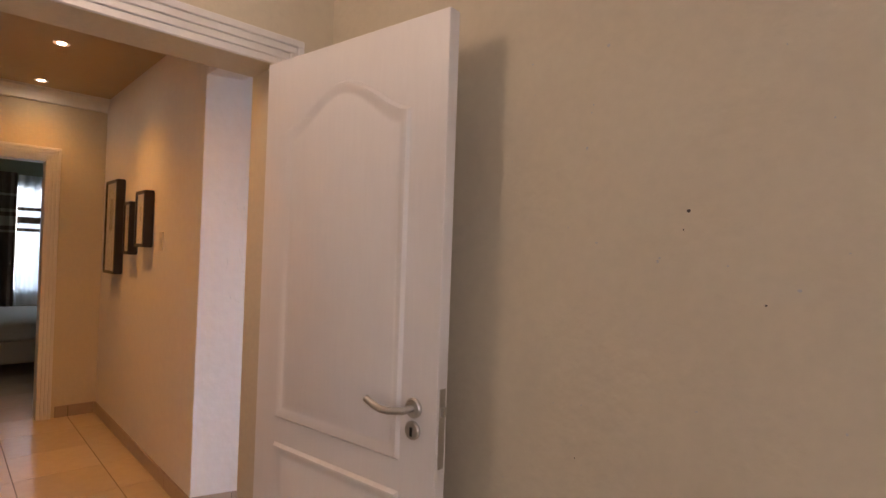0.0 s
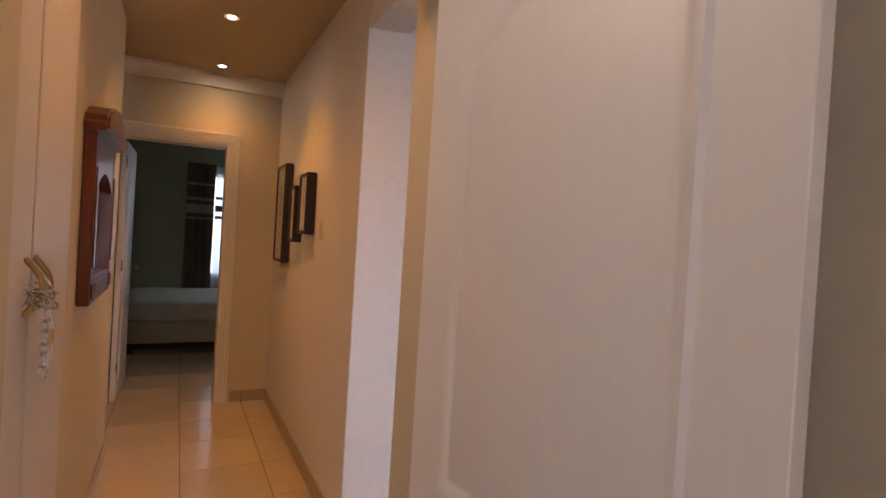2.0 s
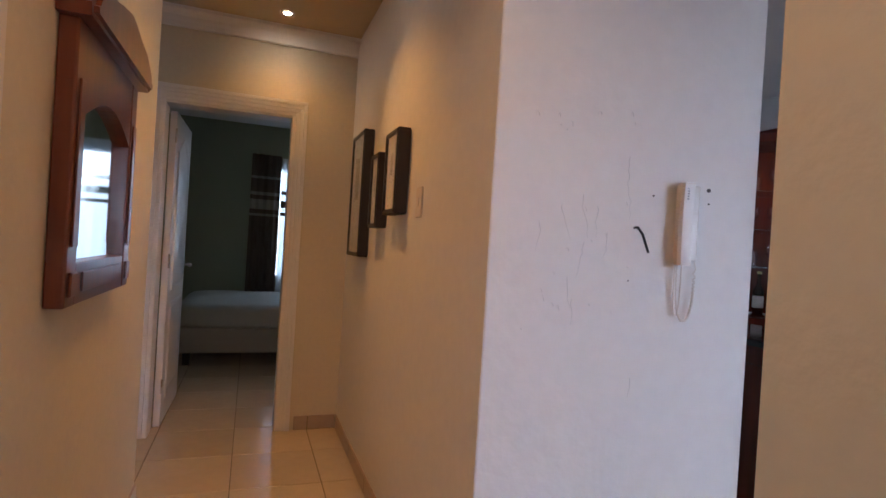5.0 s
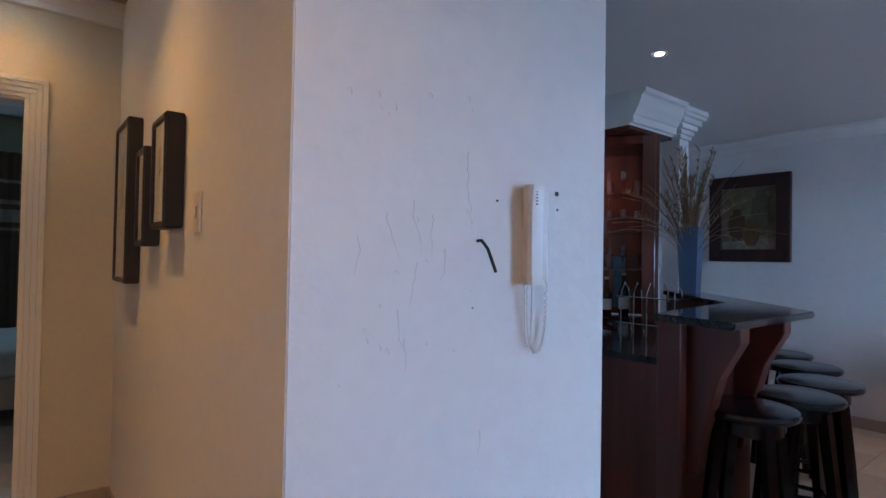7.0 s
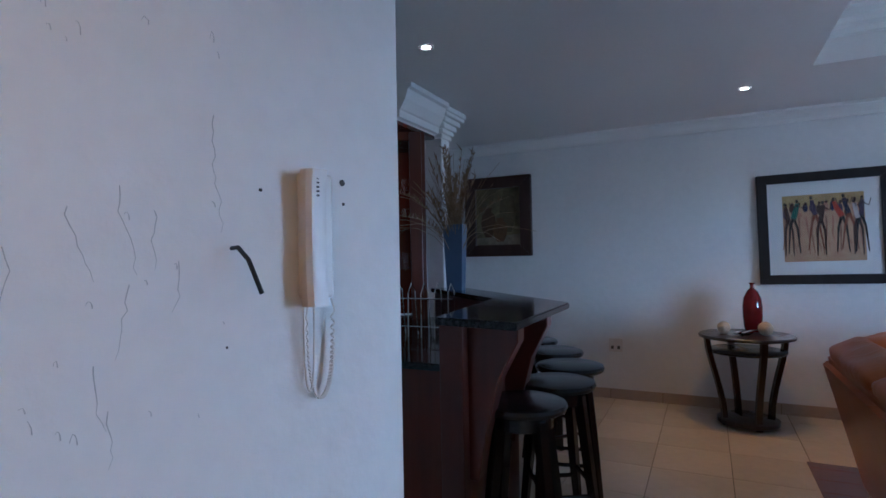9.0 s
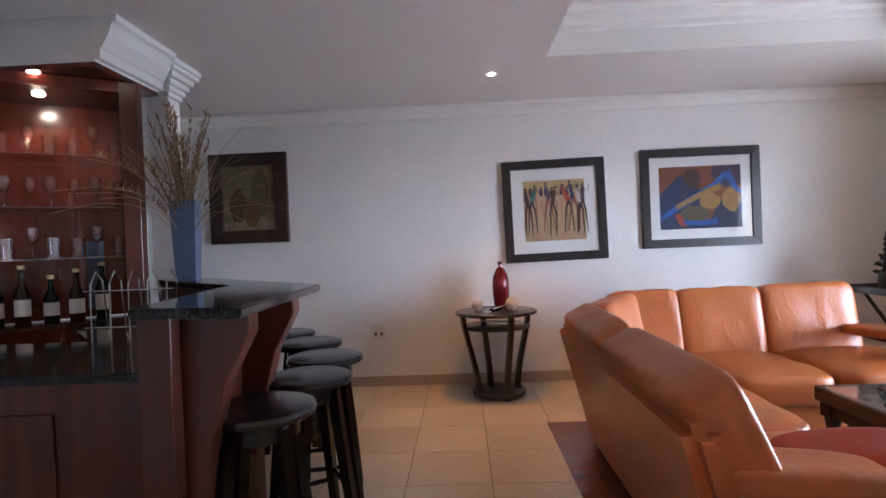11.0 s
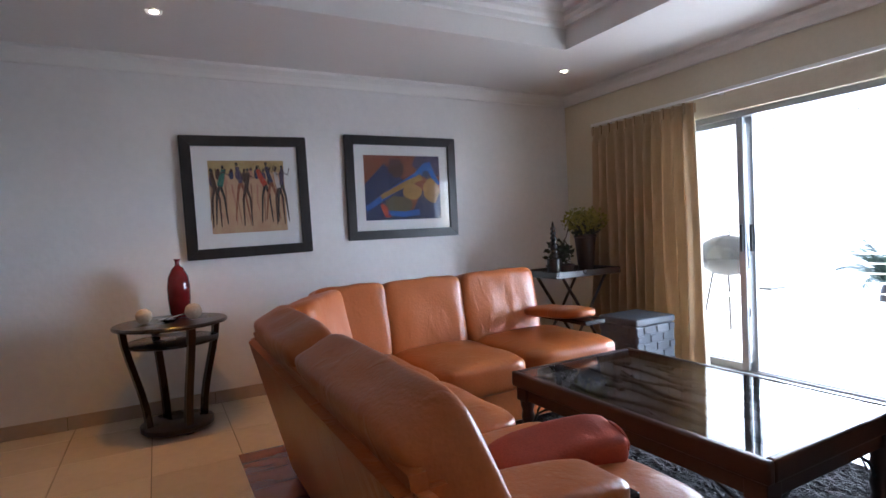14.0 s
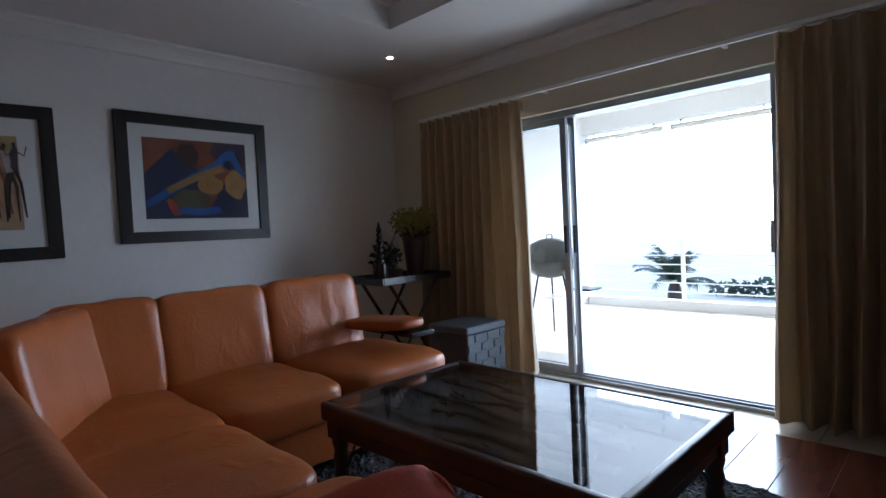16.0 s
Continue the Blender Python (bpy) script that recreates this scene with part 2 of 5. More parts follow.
def box(bm, x0, x1, y0, y1, z0, z1, bevel=0.0, seg=2):
    vs = [bm.verts.new((x, y, z)) for x in (x0, x1) for y in (y0, y1) for z in (z0, z1)]
    fs = [bm.faces.new([vs[i] for i in q]) for q in ((0, 1, 3, 2), (4, 6, 7, 5), (0, 4, 5, 1), (2, 3, 7, 6), (0, 2, 6, 4), (1, 5, 7, 3))]
    if bevel:
        bmesh.ops.bevel(bm, geom=list({e for f in fs for e in f.edges}), offset=bevel, segments=seg, profile=0.5, affect="EDGES")
    return bm


def prism(bm, pts, z0, z1, m=None):
    """A solid with the outline pts (x, y), from z0 to z1."""
    lo, hi = [bm.verts.new((x, y, z0)) for x, y in pts], [bm.verts.new((x, y, z1)) for x, y in pts]
    bm.faces.new(lo[::-1]), bm.faces.new(hi)
    for i in range(len(pts)):
        j = (i + 1) % len(pts)
        bm.faces.new((lo[i], lo[j], hi[j], hi[i]))
    if m is not None:
        bmesh.ops.transform(bm, matrix=m, verts=lo + hi)
    return bm


def lathe(bm, profile, cx=0, cy=0, n=24, cap=True):
    """Turned solid from (radius, z) pairs, bottom to top."""
    rings = [[bm.verts.new((cx + r * math.cos(2 * math.pi * i / n), cy + r * math.sin(2 * math.pi * i / n), z)) for i in range(n)] for r, z in profile]
    for a, b in zip(rings, rings[1:]):
        for i in range(n):
            bm.faces.new((a[i], a[(i + 1) % n], b[(i + 1) % n], b[i]))
    if cap:
        bm.faces.new(rings[0][::-1]), bm.faces.new(rings[-1])
    return bm


def tube(bm, pts, r, n=8, r_end=None):
    """A round bar along points."""
    pts = [Vector(p) for p in pts]
    rings = []
    for i, p in enumerate(pts):
        d = (pts[min(i + 1, len(pts) - 1)] - pts[max(i - 1, 0)]).normalized()
        u = d.cross(Vector((0, 0, 1)) if abs(d.z) < 0.9 else Vector((1, 0, 0))).normalized()
        v = d.cross(u)
        rad = r if r_end is None else r + (r_end - r) * i / (len(pts) - 1)
        rings.append([bm.verts.new(p + rad * (math.cos(2 * math.pi * k / n) * u + math.sin(2 * math.pi * k / n) * v)) for k in range(n)])
    for a, b in zip(rings, rings[1:]):
        for k in range(n):
            bm.faces.new((a[k], a[(k + 1) % n], b[(k + 1) % n], b[k]))
    bm.faces.new(rings[0][::-1]), bm.faces.new(rings[-1])
    return bm


def cushion(bm, m, hx, hy, hz, p=5.0, n=12, wrinkle=0.0, crown=0.0):
    """A soft padded block: a cube's grid pulled to a rounded, crowned form."""
    grid = {}

    def vert(c):
        key = tuple(round(k, 4) for k in c)
        if key not in grid:
            v = Vector(c)
            s = (abs(v.x) ** p + abs(v.y) ** p + abs(v.z) ** p) ** (1 / p)
            q = v / s
            lift = crown * (1 - q.x * q.x) * (1 - q.y * q.y) * (1 if q.z > 0 else 0)
            w = Vector((q.x * hx, q.y * hy, q.z * hz + lift))
            if wrinkle:
                w += wrinkle * (noise.noise_vector(Vector((w.x * 7, w.y * 7, w.z * 4))) + 0.45 * noise.noise_vector(Vector((w.x * 24, w.y * 10, w.z * 6))))
            grid[key] = bm.verts.new(m @ w)
        return grid[key]

    st = [-1 + 2 * i / n for i in range(n + 1)]
    for ax in range(3):
        for s in (-1, 1):
            for i in range(n):
                for j in range(n):
                    q = []
                    for a, b in ((i, j), (i + 1, j), (i + 1, j + 1), (i, j + 1)):
                        c = [0, 0, 0]
                        c[ax], c[(ax + 1) % 3], c[(ax + 2) % 3] = s, st[a], st[b]
                        q.append(vert(c))
                    bm.faces.new(q if s > 0 else q[::-1])
    return bm


def part(name, bm, material, parent=None, label="", smooth=False):
    bmesh.ops.recalc_face_normals(bm, faces=bm.faces)
    me = bpy.data.meshes.new(name)
    bm.to_mesh(me)
    bm.free()
    me.materials.append(material)
    if smooth:
        for f in me.polygons:
            f.use_smooth = True
        me.set_sharp_from_angle(angle=radians(40))
    ob = new(name, me)
    if parent is not None:
        ob.parent = parent
    if label:
        tagged(ob, label)
    return ob


def thing(name, x, y, z, label, category, group="", rz=0):
    ob = new(name)
    ob.empty_display_size = 0.05
    ob.matrix_basis = pose(x, y, z, 0, 0, rz)
    return tagged(ob, label, category, group)


def setting(name, bm, material, label, category):
    return tagged(part(name, bm, material), label, category, kind="structure")


def B(*a, **k):
    return box(bmesh.new(), *a, **k)


# ---- plan ----
YN, XE, YS = 6.62, 1.70, 1.85          # living room: north wall, east wall, south wall
ZC, ZH = 2.47, 2.60                    # ceilings: living room, hall
XP, YP0, YP1 = -3.00, 1.672, 2.39      # pillar's south-east corner and its north side
XPN, FACE = -2.787, -16.5              # pillar's north-east corner; turn of its slanting end face
YL, XB = 0.62, -5.29                   # hall: left wall, end wall
XD0, XD1 = -2.02, -1.83                # entrance wall
XW = -5.20                             # west wall behind the bar

# ---- structure ----
setting("floor", B(-9.4, 1.95, -2.6, 6.9, -0.12, -0.006), GROUT, "grout bed under the beige ceramic floor tiles", "floor")
bm = B(XW - 0.2, XE + 0.25, YN, YN + 0.2, 0, 2.75)
setting("wall_north", bm, PLASTER_W, "pale painted plaster wall hung with framed pictures", "wall")
bm = B(XE, XE + 0.25, 5.55, YN, 0, 2.75)
box(bm, XE, XE + 0.25, YS, 3.45, 0, 2.75)
box(bm, XE, XE + 0.25, 3.45, 5.55, 1.95, 2.75)
setting("wall_east", bm, PLASTER, "cream plaster wall pierced by the sliding door", "wall")
setting("wall_south", B(XD0, XE + 0.25, 1.72, YS, 0, 2.75), PLASTER, "cream plaster wall with small chips and nail holes", "wall")
setting("wall_west", B(XW - 0.2, XW, YP1, YN, 0, 2.75), PLASTER_W, "pale plaster wall behind the bar", "wall")
bm = prism(bmesh.new(), [(XB, YP0), (XP, YP0), (XPN, YP1), (XB, YP1)], 0, 2.75)
bmesh.ops.bevel(bm, geom=[e for e in bm.edges if abs(e.verts[0].co.z - e.verts[1].co.z) > 1], offset=0.003, segments=2, affect="EDGES")
setting("wall_pillar", bm, PLASTER_W, "thick white plaster wall end with cracks and scuffs", "wall")
setting("wall_header", B(XP + 0.01, XD0, YP0 + 0.003, YS, 2.32, 2.75, bevel=0.004), PLASTER_W, "plastered beam over the opening to the living room", "beam")
bm = B(XD0, XD1, 1.50, 1.72, 0, 2.75)
box(bm, XD0, XD1, -2.6, 0.66, 0, 2.75)
box(bm, XD0, XD1, 0.66, 1.50, 2.045, 2.75)
setting("wall_entrance", bm, PLASTER, "cream plaster wall around the entrance doorway", "wall")
setting("wall_porch_east", B(2.6, 2.8, -2.6, 1.72, 0, 2.75), PLASTER, "plain cream wall of the entrance room", "wall")
setting("wall_porch_south", B(XD1, 2.8, -2.8, -2.6, 0, 2.75), PLASTER, "plain cream wall of the entrance room", "wall")
setting("wall_hall", B(-4.43, XD0, 0.42, YL, 0, 2.75), PLASTER, "cream plaster hall wall carrying the mirror", "wall")
setting("wall_hall_side", B(XB, XD0, -2.8, -2.6, 0, 2.75), PLASTER, "plain cream wall closing the side passage", "wall")
bm = B(XB - 0.16, XB, -2.6, 0.52, 0, 2.75)
box(bm, XB - 0.16, XB, 1.285, YP1, 0, 2.75)
box(bm, XB - 0.16, XB, 0.52, 1.285, 2.05, 2.75)
setting("wall_hall_end", bm, PLASTER, "cream plaster wall around the bedroom doorway", "wall")
bm = B(-8.75, -8.55, -2.6, 1.15, 0, 2.75)
box(bm, -8.75, -8.55, 2.3, 3.2, 0, 2.75)
box(bm, -8.75, -8.55, 1.15, 2.3, 0, 0.75)
box(bm, -8.75, -8.55, 1.15, 2.3, 2.12, 2.75)
setting("wall_bedroom_west", bm, GREEN_WALL, "sage green bedroom wall with a window", "wall")
setting("wall_bedroom_north", B(-8.75, XB - 0.16, 3.0, 3.2, 0, 2.75), GREEN_WALL, "sage green bedroom wall", "wall")
setting("wall_bedroom_south", B(-8.75, XB - 0.16, -2.8, -2.6, 0, 2.75), GREEN_WALL, "sage green bedroom wall", "wall")

# ceilings; the living room's has a raised tray
TX0, TX1, TY0, TY1 = -1.63, 0.70, 2.75, 5.45
bm = B(XW, XE, TY1, YN, ZC, ZC + 0.3)
box(bm, XW, XE, YS, TY0, ZC, ZC + 0.3)
box(bm, XW, TX0, TY0, TY1, ZC, ZC + 0.3)
box(bm, TX1, XE, TY0, TY1, ZC, ZC + 0.3)
box(bm, TX0 - 0.1, TX1 + 0.1, TY0 - 0.1, TY1 + 0.1, ZC + 0.31, ZC + 0.4)
box(bm, XW, XP, YP1, YS + 0.6, ZC, ZC + 0.3)
setting("ceiling_living_room", bm, CEIL, "off-white painted ceiling with a raised tray", "ceiling")
setting("ceiling_hall", B(XB, XD0, -2.6, YS, ZH, 2.8), CEIL_HALL, "hall ceiling with downlights, dim warm lamplight put into its tan colour", "ceiling")
setting("ceiling_porch", B(XD1, 2.8, -2.6, 1.72, ZH, 2.8), CEIL, "painted ceiling of the entrance room", "ceiling")
setting("ceiling_bedroom", B(-8.75, XB - 0.16, -2.6, 3.2, ZH, 2.8), CEIL, "painted bedroom ceiling", "ceiling")


def moulding(name, a, b, inward, steps, z, label):
    """Stepped plaster moulding along a wall from a to b; steps are (out, down) pairs from the ceiling."""
    a, b, w = Vector((*a, 0)), Vector((*b, 0)), Vector((*inward, 0))
    bm = bmesh.new()
    prof = [(0, 0)] + list(steps)
    ra = [bm.verts.new(a + w * o + Vector((0, 0, z - d))) for o, d in prof] + [bm.verts.new(a + Vector((0, 0, z - prof[-1][1])))]
    rb = [bm.verts.new(b + w * o + Vector((0, 0, z - d))) for o, d in prof] + [bm.verts.new(b + Vector((0, 0, z - prof[-1][1])))]
    n = len(ra)
    for i in range(n):
        bm.faces.new((ra[i], ra[(i + 1) % n], rb[(i + 1) % n], rb[i]))
    bm.faces.new(ra), bm.faces.new(rb[::-1])
    return setting(name, bm, MOULD, label, "moulding")


COVE = [(0.085, 0), (0.083, 0.02), (0.06, 0.026), (0.036, 0.045), (0.022, 0.075), (0.018, 0.10), (0.004, 0.105)]
moulding("trim_cornice_north", (XW, YN), (XE, YN), (0, -1), COVE, ZC, "plain coved cornice along the ceiling")
moulding("trim_cornice_east", (XE, YN), (XE, YS), (-1, 0), COVE, ZC, "plain coved cornice along the ceiling")
moulding("trim_cornice_hall_end", (XB, -2.6), (XB, YP0), (1, 0), COVE, ZH, "plain coved cornice along the hall ceiling")
TRAY = [(0.16, 0), (0.16, 0.03), (0.125, 0.035), (0.11, 0.06), (0.075, 0.07), (0.07, 0.10), (0.03, 0.115), (0.03, 0.15), (0.0, 0.155)]
TZ = ZC + 0.305
moulding("trim_tray_north", (TX0, TY1), (TX1, TY1), (0, -1), TRAY, TZ, "stepped plaster cornice inside the ceiling tray")
moulding("trim_tray_south", (TX0, TY0), (TX1, TY0), (0, 1), TRAY, TZ, "stepped plaster cornice inside the ceiling tray")
moulding("trim_tray_east", (TX1, TY0), (TX1, TY1), (-1, 0), TRAY, TZ, "stepped plaster cornice inside the ceiling tray")
moulding("trim_tray_west", (TX0, TY0), (TX0, TY1), (1, 0), TRAY, TZ, "stepped plaster cornice inside the ceiling tray")


def skirting(name, x0, x1, y0, y1, along, step=0.447, first=0.0):
    """A run of skirting tiles, each a piece, on a thin mortar bed."""
    t = 0.002
    base = setting(name, B(x0 + t, x1 - t, y0 + t, y1 - t, 0, 0.086), GROUT, "beige tile skirting along the foot of the wall", "skirting")
    lo, hi = (x0, x1) if along == "x" else (y0, y1)
    s = lo - (step - first)
    while s < hi:
        a, b = max(s, lo) + 0.002, min(s + step, hi) - 0.002
        if b - a > 0.02:
            bm = B(a, b, y0, y1, 0.001, 0.09, bevel=0.002, seg=1) if along == "x" else B(x0, x1, a, b, 0.001, 0.09, bevel=0.002, seg=1)
            part("skirting_tile", bm, SKIRT, base)
        s += step


skirting("baseboard_north", XW, XE, YN - 0.011, YN, "x", first=0.34)
skirting("baseboard_hall_north", XB - XP, 0, -0.011, 0, "x", first=0.1)
bpy.data.objects["baseboard_hall_north"].matrix_basis = pose(XP, YP0, 0)
skirting("baseboard_hall_end", XB, XB + 0.011, 1.39, YP0 - 0.012, "y", first=0.09)
skirting("baseboard_hall_south", -4.43, -2.74, YL, YL + 0.011, "x", first=0.2)
skirting("baseboard_pillar", 0, 0.011, 0.004, 0.745, "y", first=0.2)
bpy.data.objects["baseboard_pillar"].matrix_basis = pose(XP, YP0, 0, 0, 0, FACE)
skirting("baseboard_south", -0.95, 2.6, 1.709, 1.72, "x", first=0.2)


# ---- doorways ----
def architrave(name, x, sign, y0, y1, top, width, label):
    """Moulded timber surround on the wall face x."""
    bm = bmesh.new()
    for k in range(4):
        o, t = 0.022 * k, 0.012 + 0.006 * k
        xs = sorted((x, x + sign * t))
        for a, b in ((y0 - width * (k + 1) / 4, y0 - width * k / 4), (y1 + width * k / 4, y1 + width * (k + 1) / 4)):
            box(bm, *xs, a, b, 0, top + width * k / 4, bevel=0.003, seg=1)
        box(bm, *xs, y0 - width * (k + 1) / 4, y1 + width * (k + 1) / 4, top + width * k / 4, top + width * (k + 1) / 4, bevel=0.003, seg=1)
    return setting(name, bm, MOULD, label, "door frame")


architrave("trim_entrance", XD1, 1, 0.66, 1.49, 2.045, 0.10, "white grooved architrave around the entrance doorway")
architrave("trim_bedroom", XB, 1, 0.535, 1.27, 2.05, 0.095, "cream grooved architrave around the bedroom doorway")
bm = B(XB - 0.158, XB - 0.002, 0.521, 0.535, 0, 2.05)
box(bm, XB - 0.158, XB - 0.002, 1.27, 1.284, 0, 2.05)
box(bm, XB - 0.158, XB - 0.002, 0.535, 1.27, 2.036, 2.05)
setting("trim_bedroom_lining", bm, MOULD, "cream timber lining of the bedroom doorway", "door frame")


def panel_door(name, width, height, label, handles, hinge_side):
    """A moulded two-panel door; local x runs from the hinge, y is its thickness, z up."""
    door = thing(name, 0, 0, 0, label, "door")
    tagged(door, kind="structure")
    t = 0.04
    part("leaf", B(0, width, -t / 2, t / 2, 0.008, height, bevel=0.002, seg=1), DOOR_W, door)
    for side in (-1, 1):
        def raised(z0, z1, arch):
            x0, x1, n = 0.11, width - 0.12, 24

            def outline(inset):
                pts = [(x0 + inset, z0 + inset), (x1 - inset, z0 + inset)]
                for i in range(n + 1):
                    u = i / n
                    rise = arch * (math.sin(math.pi * u) ** 1.6) if arch else 0
                    pts.append((x1 - inset + (x0 - x1 + 2 * inset) * u, z1 - inset + rise))
                return pts
            bm = bmesh.new()
            rows = []
            for inset, out in ((0, 0.0), (0.008, 0.010), (0.018, 0.010), (0.030, 0.001), (0.042, 0.001), (0.064, 0.008)):
                rows.append([bm.verts.new((x, side * (t / 2 + out), z)) for x, z in outline(inset)])
            for a, b in zip(rows, rows[1:]):
                for i in range(len(a)):
                    bm.faces.new((a[i], a[(i + 1) % len(a)], b[(i + 1) % len(b)], b[i]))
            bm.faces.new(rows[-1])
            part("panel", bm, DOOR_W, door, smooth=True)
        raised(0.865, height - 0.235, 0.115)
        raised(0.16, 0.785, 0.0)
    for side in (-1, 1):
        hx, hz = width - 0.075, 1.012
        s = side * t / 2
        rot = pose(hx, s, hz, -90 * side, 0, 0)
        bm = lathe(bmesh.new(), [(0.026, 0), (0.026, 0.006), (0.022, 0.010)], n=24)
        bmesh.ops.transform(bm, matrix=rot, verts=bm.verts)
        rose = part("rose", bm, STEEL, door, "brushed steel rose", smooth=True)
        bm = lathe(bmesh.new(), [(0.024, 0), (0.024, 0.006), (0.021, 0.009)], n=24)
        bmesh.ops.transform(bm, matrix=pose(hx, s, hz - 0.057, -90 * side, 0, 0), verts=bm.verts)
        esc = part("keyhole_plate", bm, STEEL, door, "brushed steel keyhole plate", smooth=True)
        bm = B(hx - 0.004, hx + 0.004, *sorted((s + side * 0.0092, s + side * 0.0105)), hz - 0.071, hz - 0.048)
        part("keyhole", bm, BLACK_RUBBER, esc)
        pts = [(hx, s + side * 0.008, hz), (hx, s + side * 0.045, hz), (hx - 0.012, s + side * 0.054, hz)]
        pts += [(hx - 0.012 - 0.11 * u, s + side * 0.054, hz - 0.012 * math.sin(u * 3.1) + 0.012 * u) for u in (0.25, 0.5, 0.75, 1.0)]
        part("lever", tube(bmesh.new(), pts, 0.0095, 10), STEEL, rose, "brushed steel lever handle", smooth=True)
    part("lock_plate", B(width - 0.0005, width + 0.0015, -0.011, 0.011, 0.87, 1.07), STEEL, door, "steel lock plate")
    part("latch", B(width, width + 0.011, -0.006, 0.006, 1.0, 1.025, bevel=0.002), STEEL, door, "steel latch bolt")
    for z in (0.22, 1.02, 1.82):
        part("hinge", tube(bmesh.new(), [(-0.004, hinge_side * 0.02, z), (-0.004, hinge_side * 0.02, z + 0.09)], 0.006), STEEL, door, "steel butt hinge")
    return door


d1 = panel_door("door_1", 0.775, 2.03, "open white moulded two-panel entrance door with steel lever", True, 1)
d1.matrix_basis = pose(XD1 + 0.022, 1.482, 0, 0, 0, 8.5)
d2 = panel_door("door_2", 0.735, 2.02, "open white moulded bedroom door with lever handle", True, -1)
d2.matrix_basis = pose(XB - 0.17, 0.56, 0, 0, 0, 179)

# ---- floor pieces ----
FLOOR = bpy.data.objects["floor"]
bm = B(-0.2215, 0.2215, -0.2215, 0.2215, -0.006, 0, bevel=0.0015, seg=1)
tile_one = part("tile", bm, TILE, FLOOR)
tile_mesh = tile_one.data
spots = []
for i in range(-6, 10):
    for j in range(-9, 4):
        x, y = -2.585 + 0.447 * (i + 0.5), 5.05 + 0.447 * (j + 0.5)
        if x > -2.8 and y > 0.6 and x < XE + 0.1:
            spots.append((x, y))
        elif x > -5.3 and y > 2.3 and x <= -2.8:
            spots.append((x, y))
for i in range(-9, 6):
    for j in range(-2, 3):
        x, y = -4.92 + 0.447 * (i + 0.5), 1.03 + 0.447 * (j + 0.5)
        if x < -2.75 and y > -0.3 and y < 1.75:
            spots.append((x, y))
for k, (x, y) in enumerate(spots):
    ob = tile_one if k == 0 else new("tile", tile_mesh)
    ob.parent = FLOOR
    ob.matrix_basis = pose(x, y, 0, 0, 0, 90 * (k % 4))

# ---- lamps in the ceilings ----
def downlight(x, y, z, power, angle=95):
    lamp = thing("downlight", x, y, z, "recessed halogen downlight with a steel rim, lit", "light", "ceiling downlights")
    bm = lathe(bmesh.new(), [(0.022, -0.002), (0.032, -0.007), (0.042, -0.006), (0.045, -0.001)], n=24, cap=False)
    part("rim", bm, CHROME, lamp, "steel rim", smooth=True)
    part("bulb", lathe(bmesh.new(), [(0.022, -0.004), (0.021, -0.0005)], n=20), LAMP_GLOW, lamp, "glowing halogen bulb")
    light = bpy.data.lights.new("downlight_beam", "SPOT")
    light.energy, light.color, light.spot_size, light.spot_blend, light.shadow_soft_size = power * 0.4, (1.0, 0.41, 0.06), radians(angle), 0.9, 0.03
    ob = new("downlight_beam", light)
    ob.matrix_world = pose(x, y, z - 0.012)


downlight(1.06, 5.88, ZC, 4)
downlight(-1.98, 5.75, ZC, 34, 80)
downlight(-3.58, 4.03, ZC, 1.5)
downlight(-4.00, 1.17, ZH, 29, 115)
downlight(-5.02, 1.19, ZH, 8, 130)
# unseen downlight, added to brighten the entrance end of the hall
downlight(-2.42, 1.10, ZH, 18, 135)


# ---- pictures ----
def picture(name, x0, x1, z0, z1, y, face, rail, mount, label, frame_mat, depth=0.035, tilt=0.0, back=MAT_CARD):
    """A framed picture on a wall of constant y, facing -y when face is -1; local x and z from its middle."""
    w, h = (x1 - x0) / 2, (z1 - z0) / 2
    pic = thing(name, (x0 + x1) / 2, y, (z0 + z1) / 2, label, "picture")
    pic.matrix_basis = pose((x0 + x1) / 2, y, (z0 + z1) / 2, 0, tilt, 0)
    for a in range(4):
        bm = bmesh.new()
        if a < 2:
            s = 1 if a else -1
            pts = [(-w, s * h), (w, s * h), (w - rail, s * (h - rail)), (-w + rail, s * (h - rail))]
        else:
            s = 1 if a == 3 else -1
            pts = [(s * w, -h), (s * w, h), (s * (w - rail), h - rail), (s * (w - rail), -h + rail)]
        rows = []
        for out in (0.001, depth):
            rows.append([bm.verts.new((px, -out, pz)) for px, pz in pts])
        bm.faces.new(rows[0]), bm.faces.new(rows[1])
        for i in range(4):
            bm.faces.new((rows[0][i], rows[0][(i + 1) % 4], rows[1][(i + 1) % 4], rows[1][i]))
        bmesh.ops.bevel(bm, geom=bm.edges[:], offset=0.004, segments=2, affect="EDGES")
        part("frame_rail", bm, frame_mat, pic)
    part("mount", B(-w + rail - 0.003, w - rail + 0.003, -0.014, -0.008, -h + rail - 0.003, h - rail + 0.003), back, pic, "white mount card")
    return pic, w - rail - mount, h - rail - mount


def shape(parent, name, pts, material, layer):
    """A flat painted shape on a picture, from (x, z) points."""
    bm = bmesh.new()
    bm.faces.new([bm.verts.new((x, -0.0155 - 0.0006 * layer, z)) for x, z in pts])
    bmesh.ops.triangulate(bm, faces=bm.faces)
    return part(name, bm, material, parent)


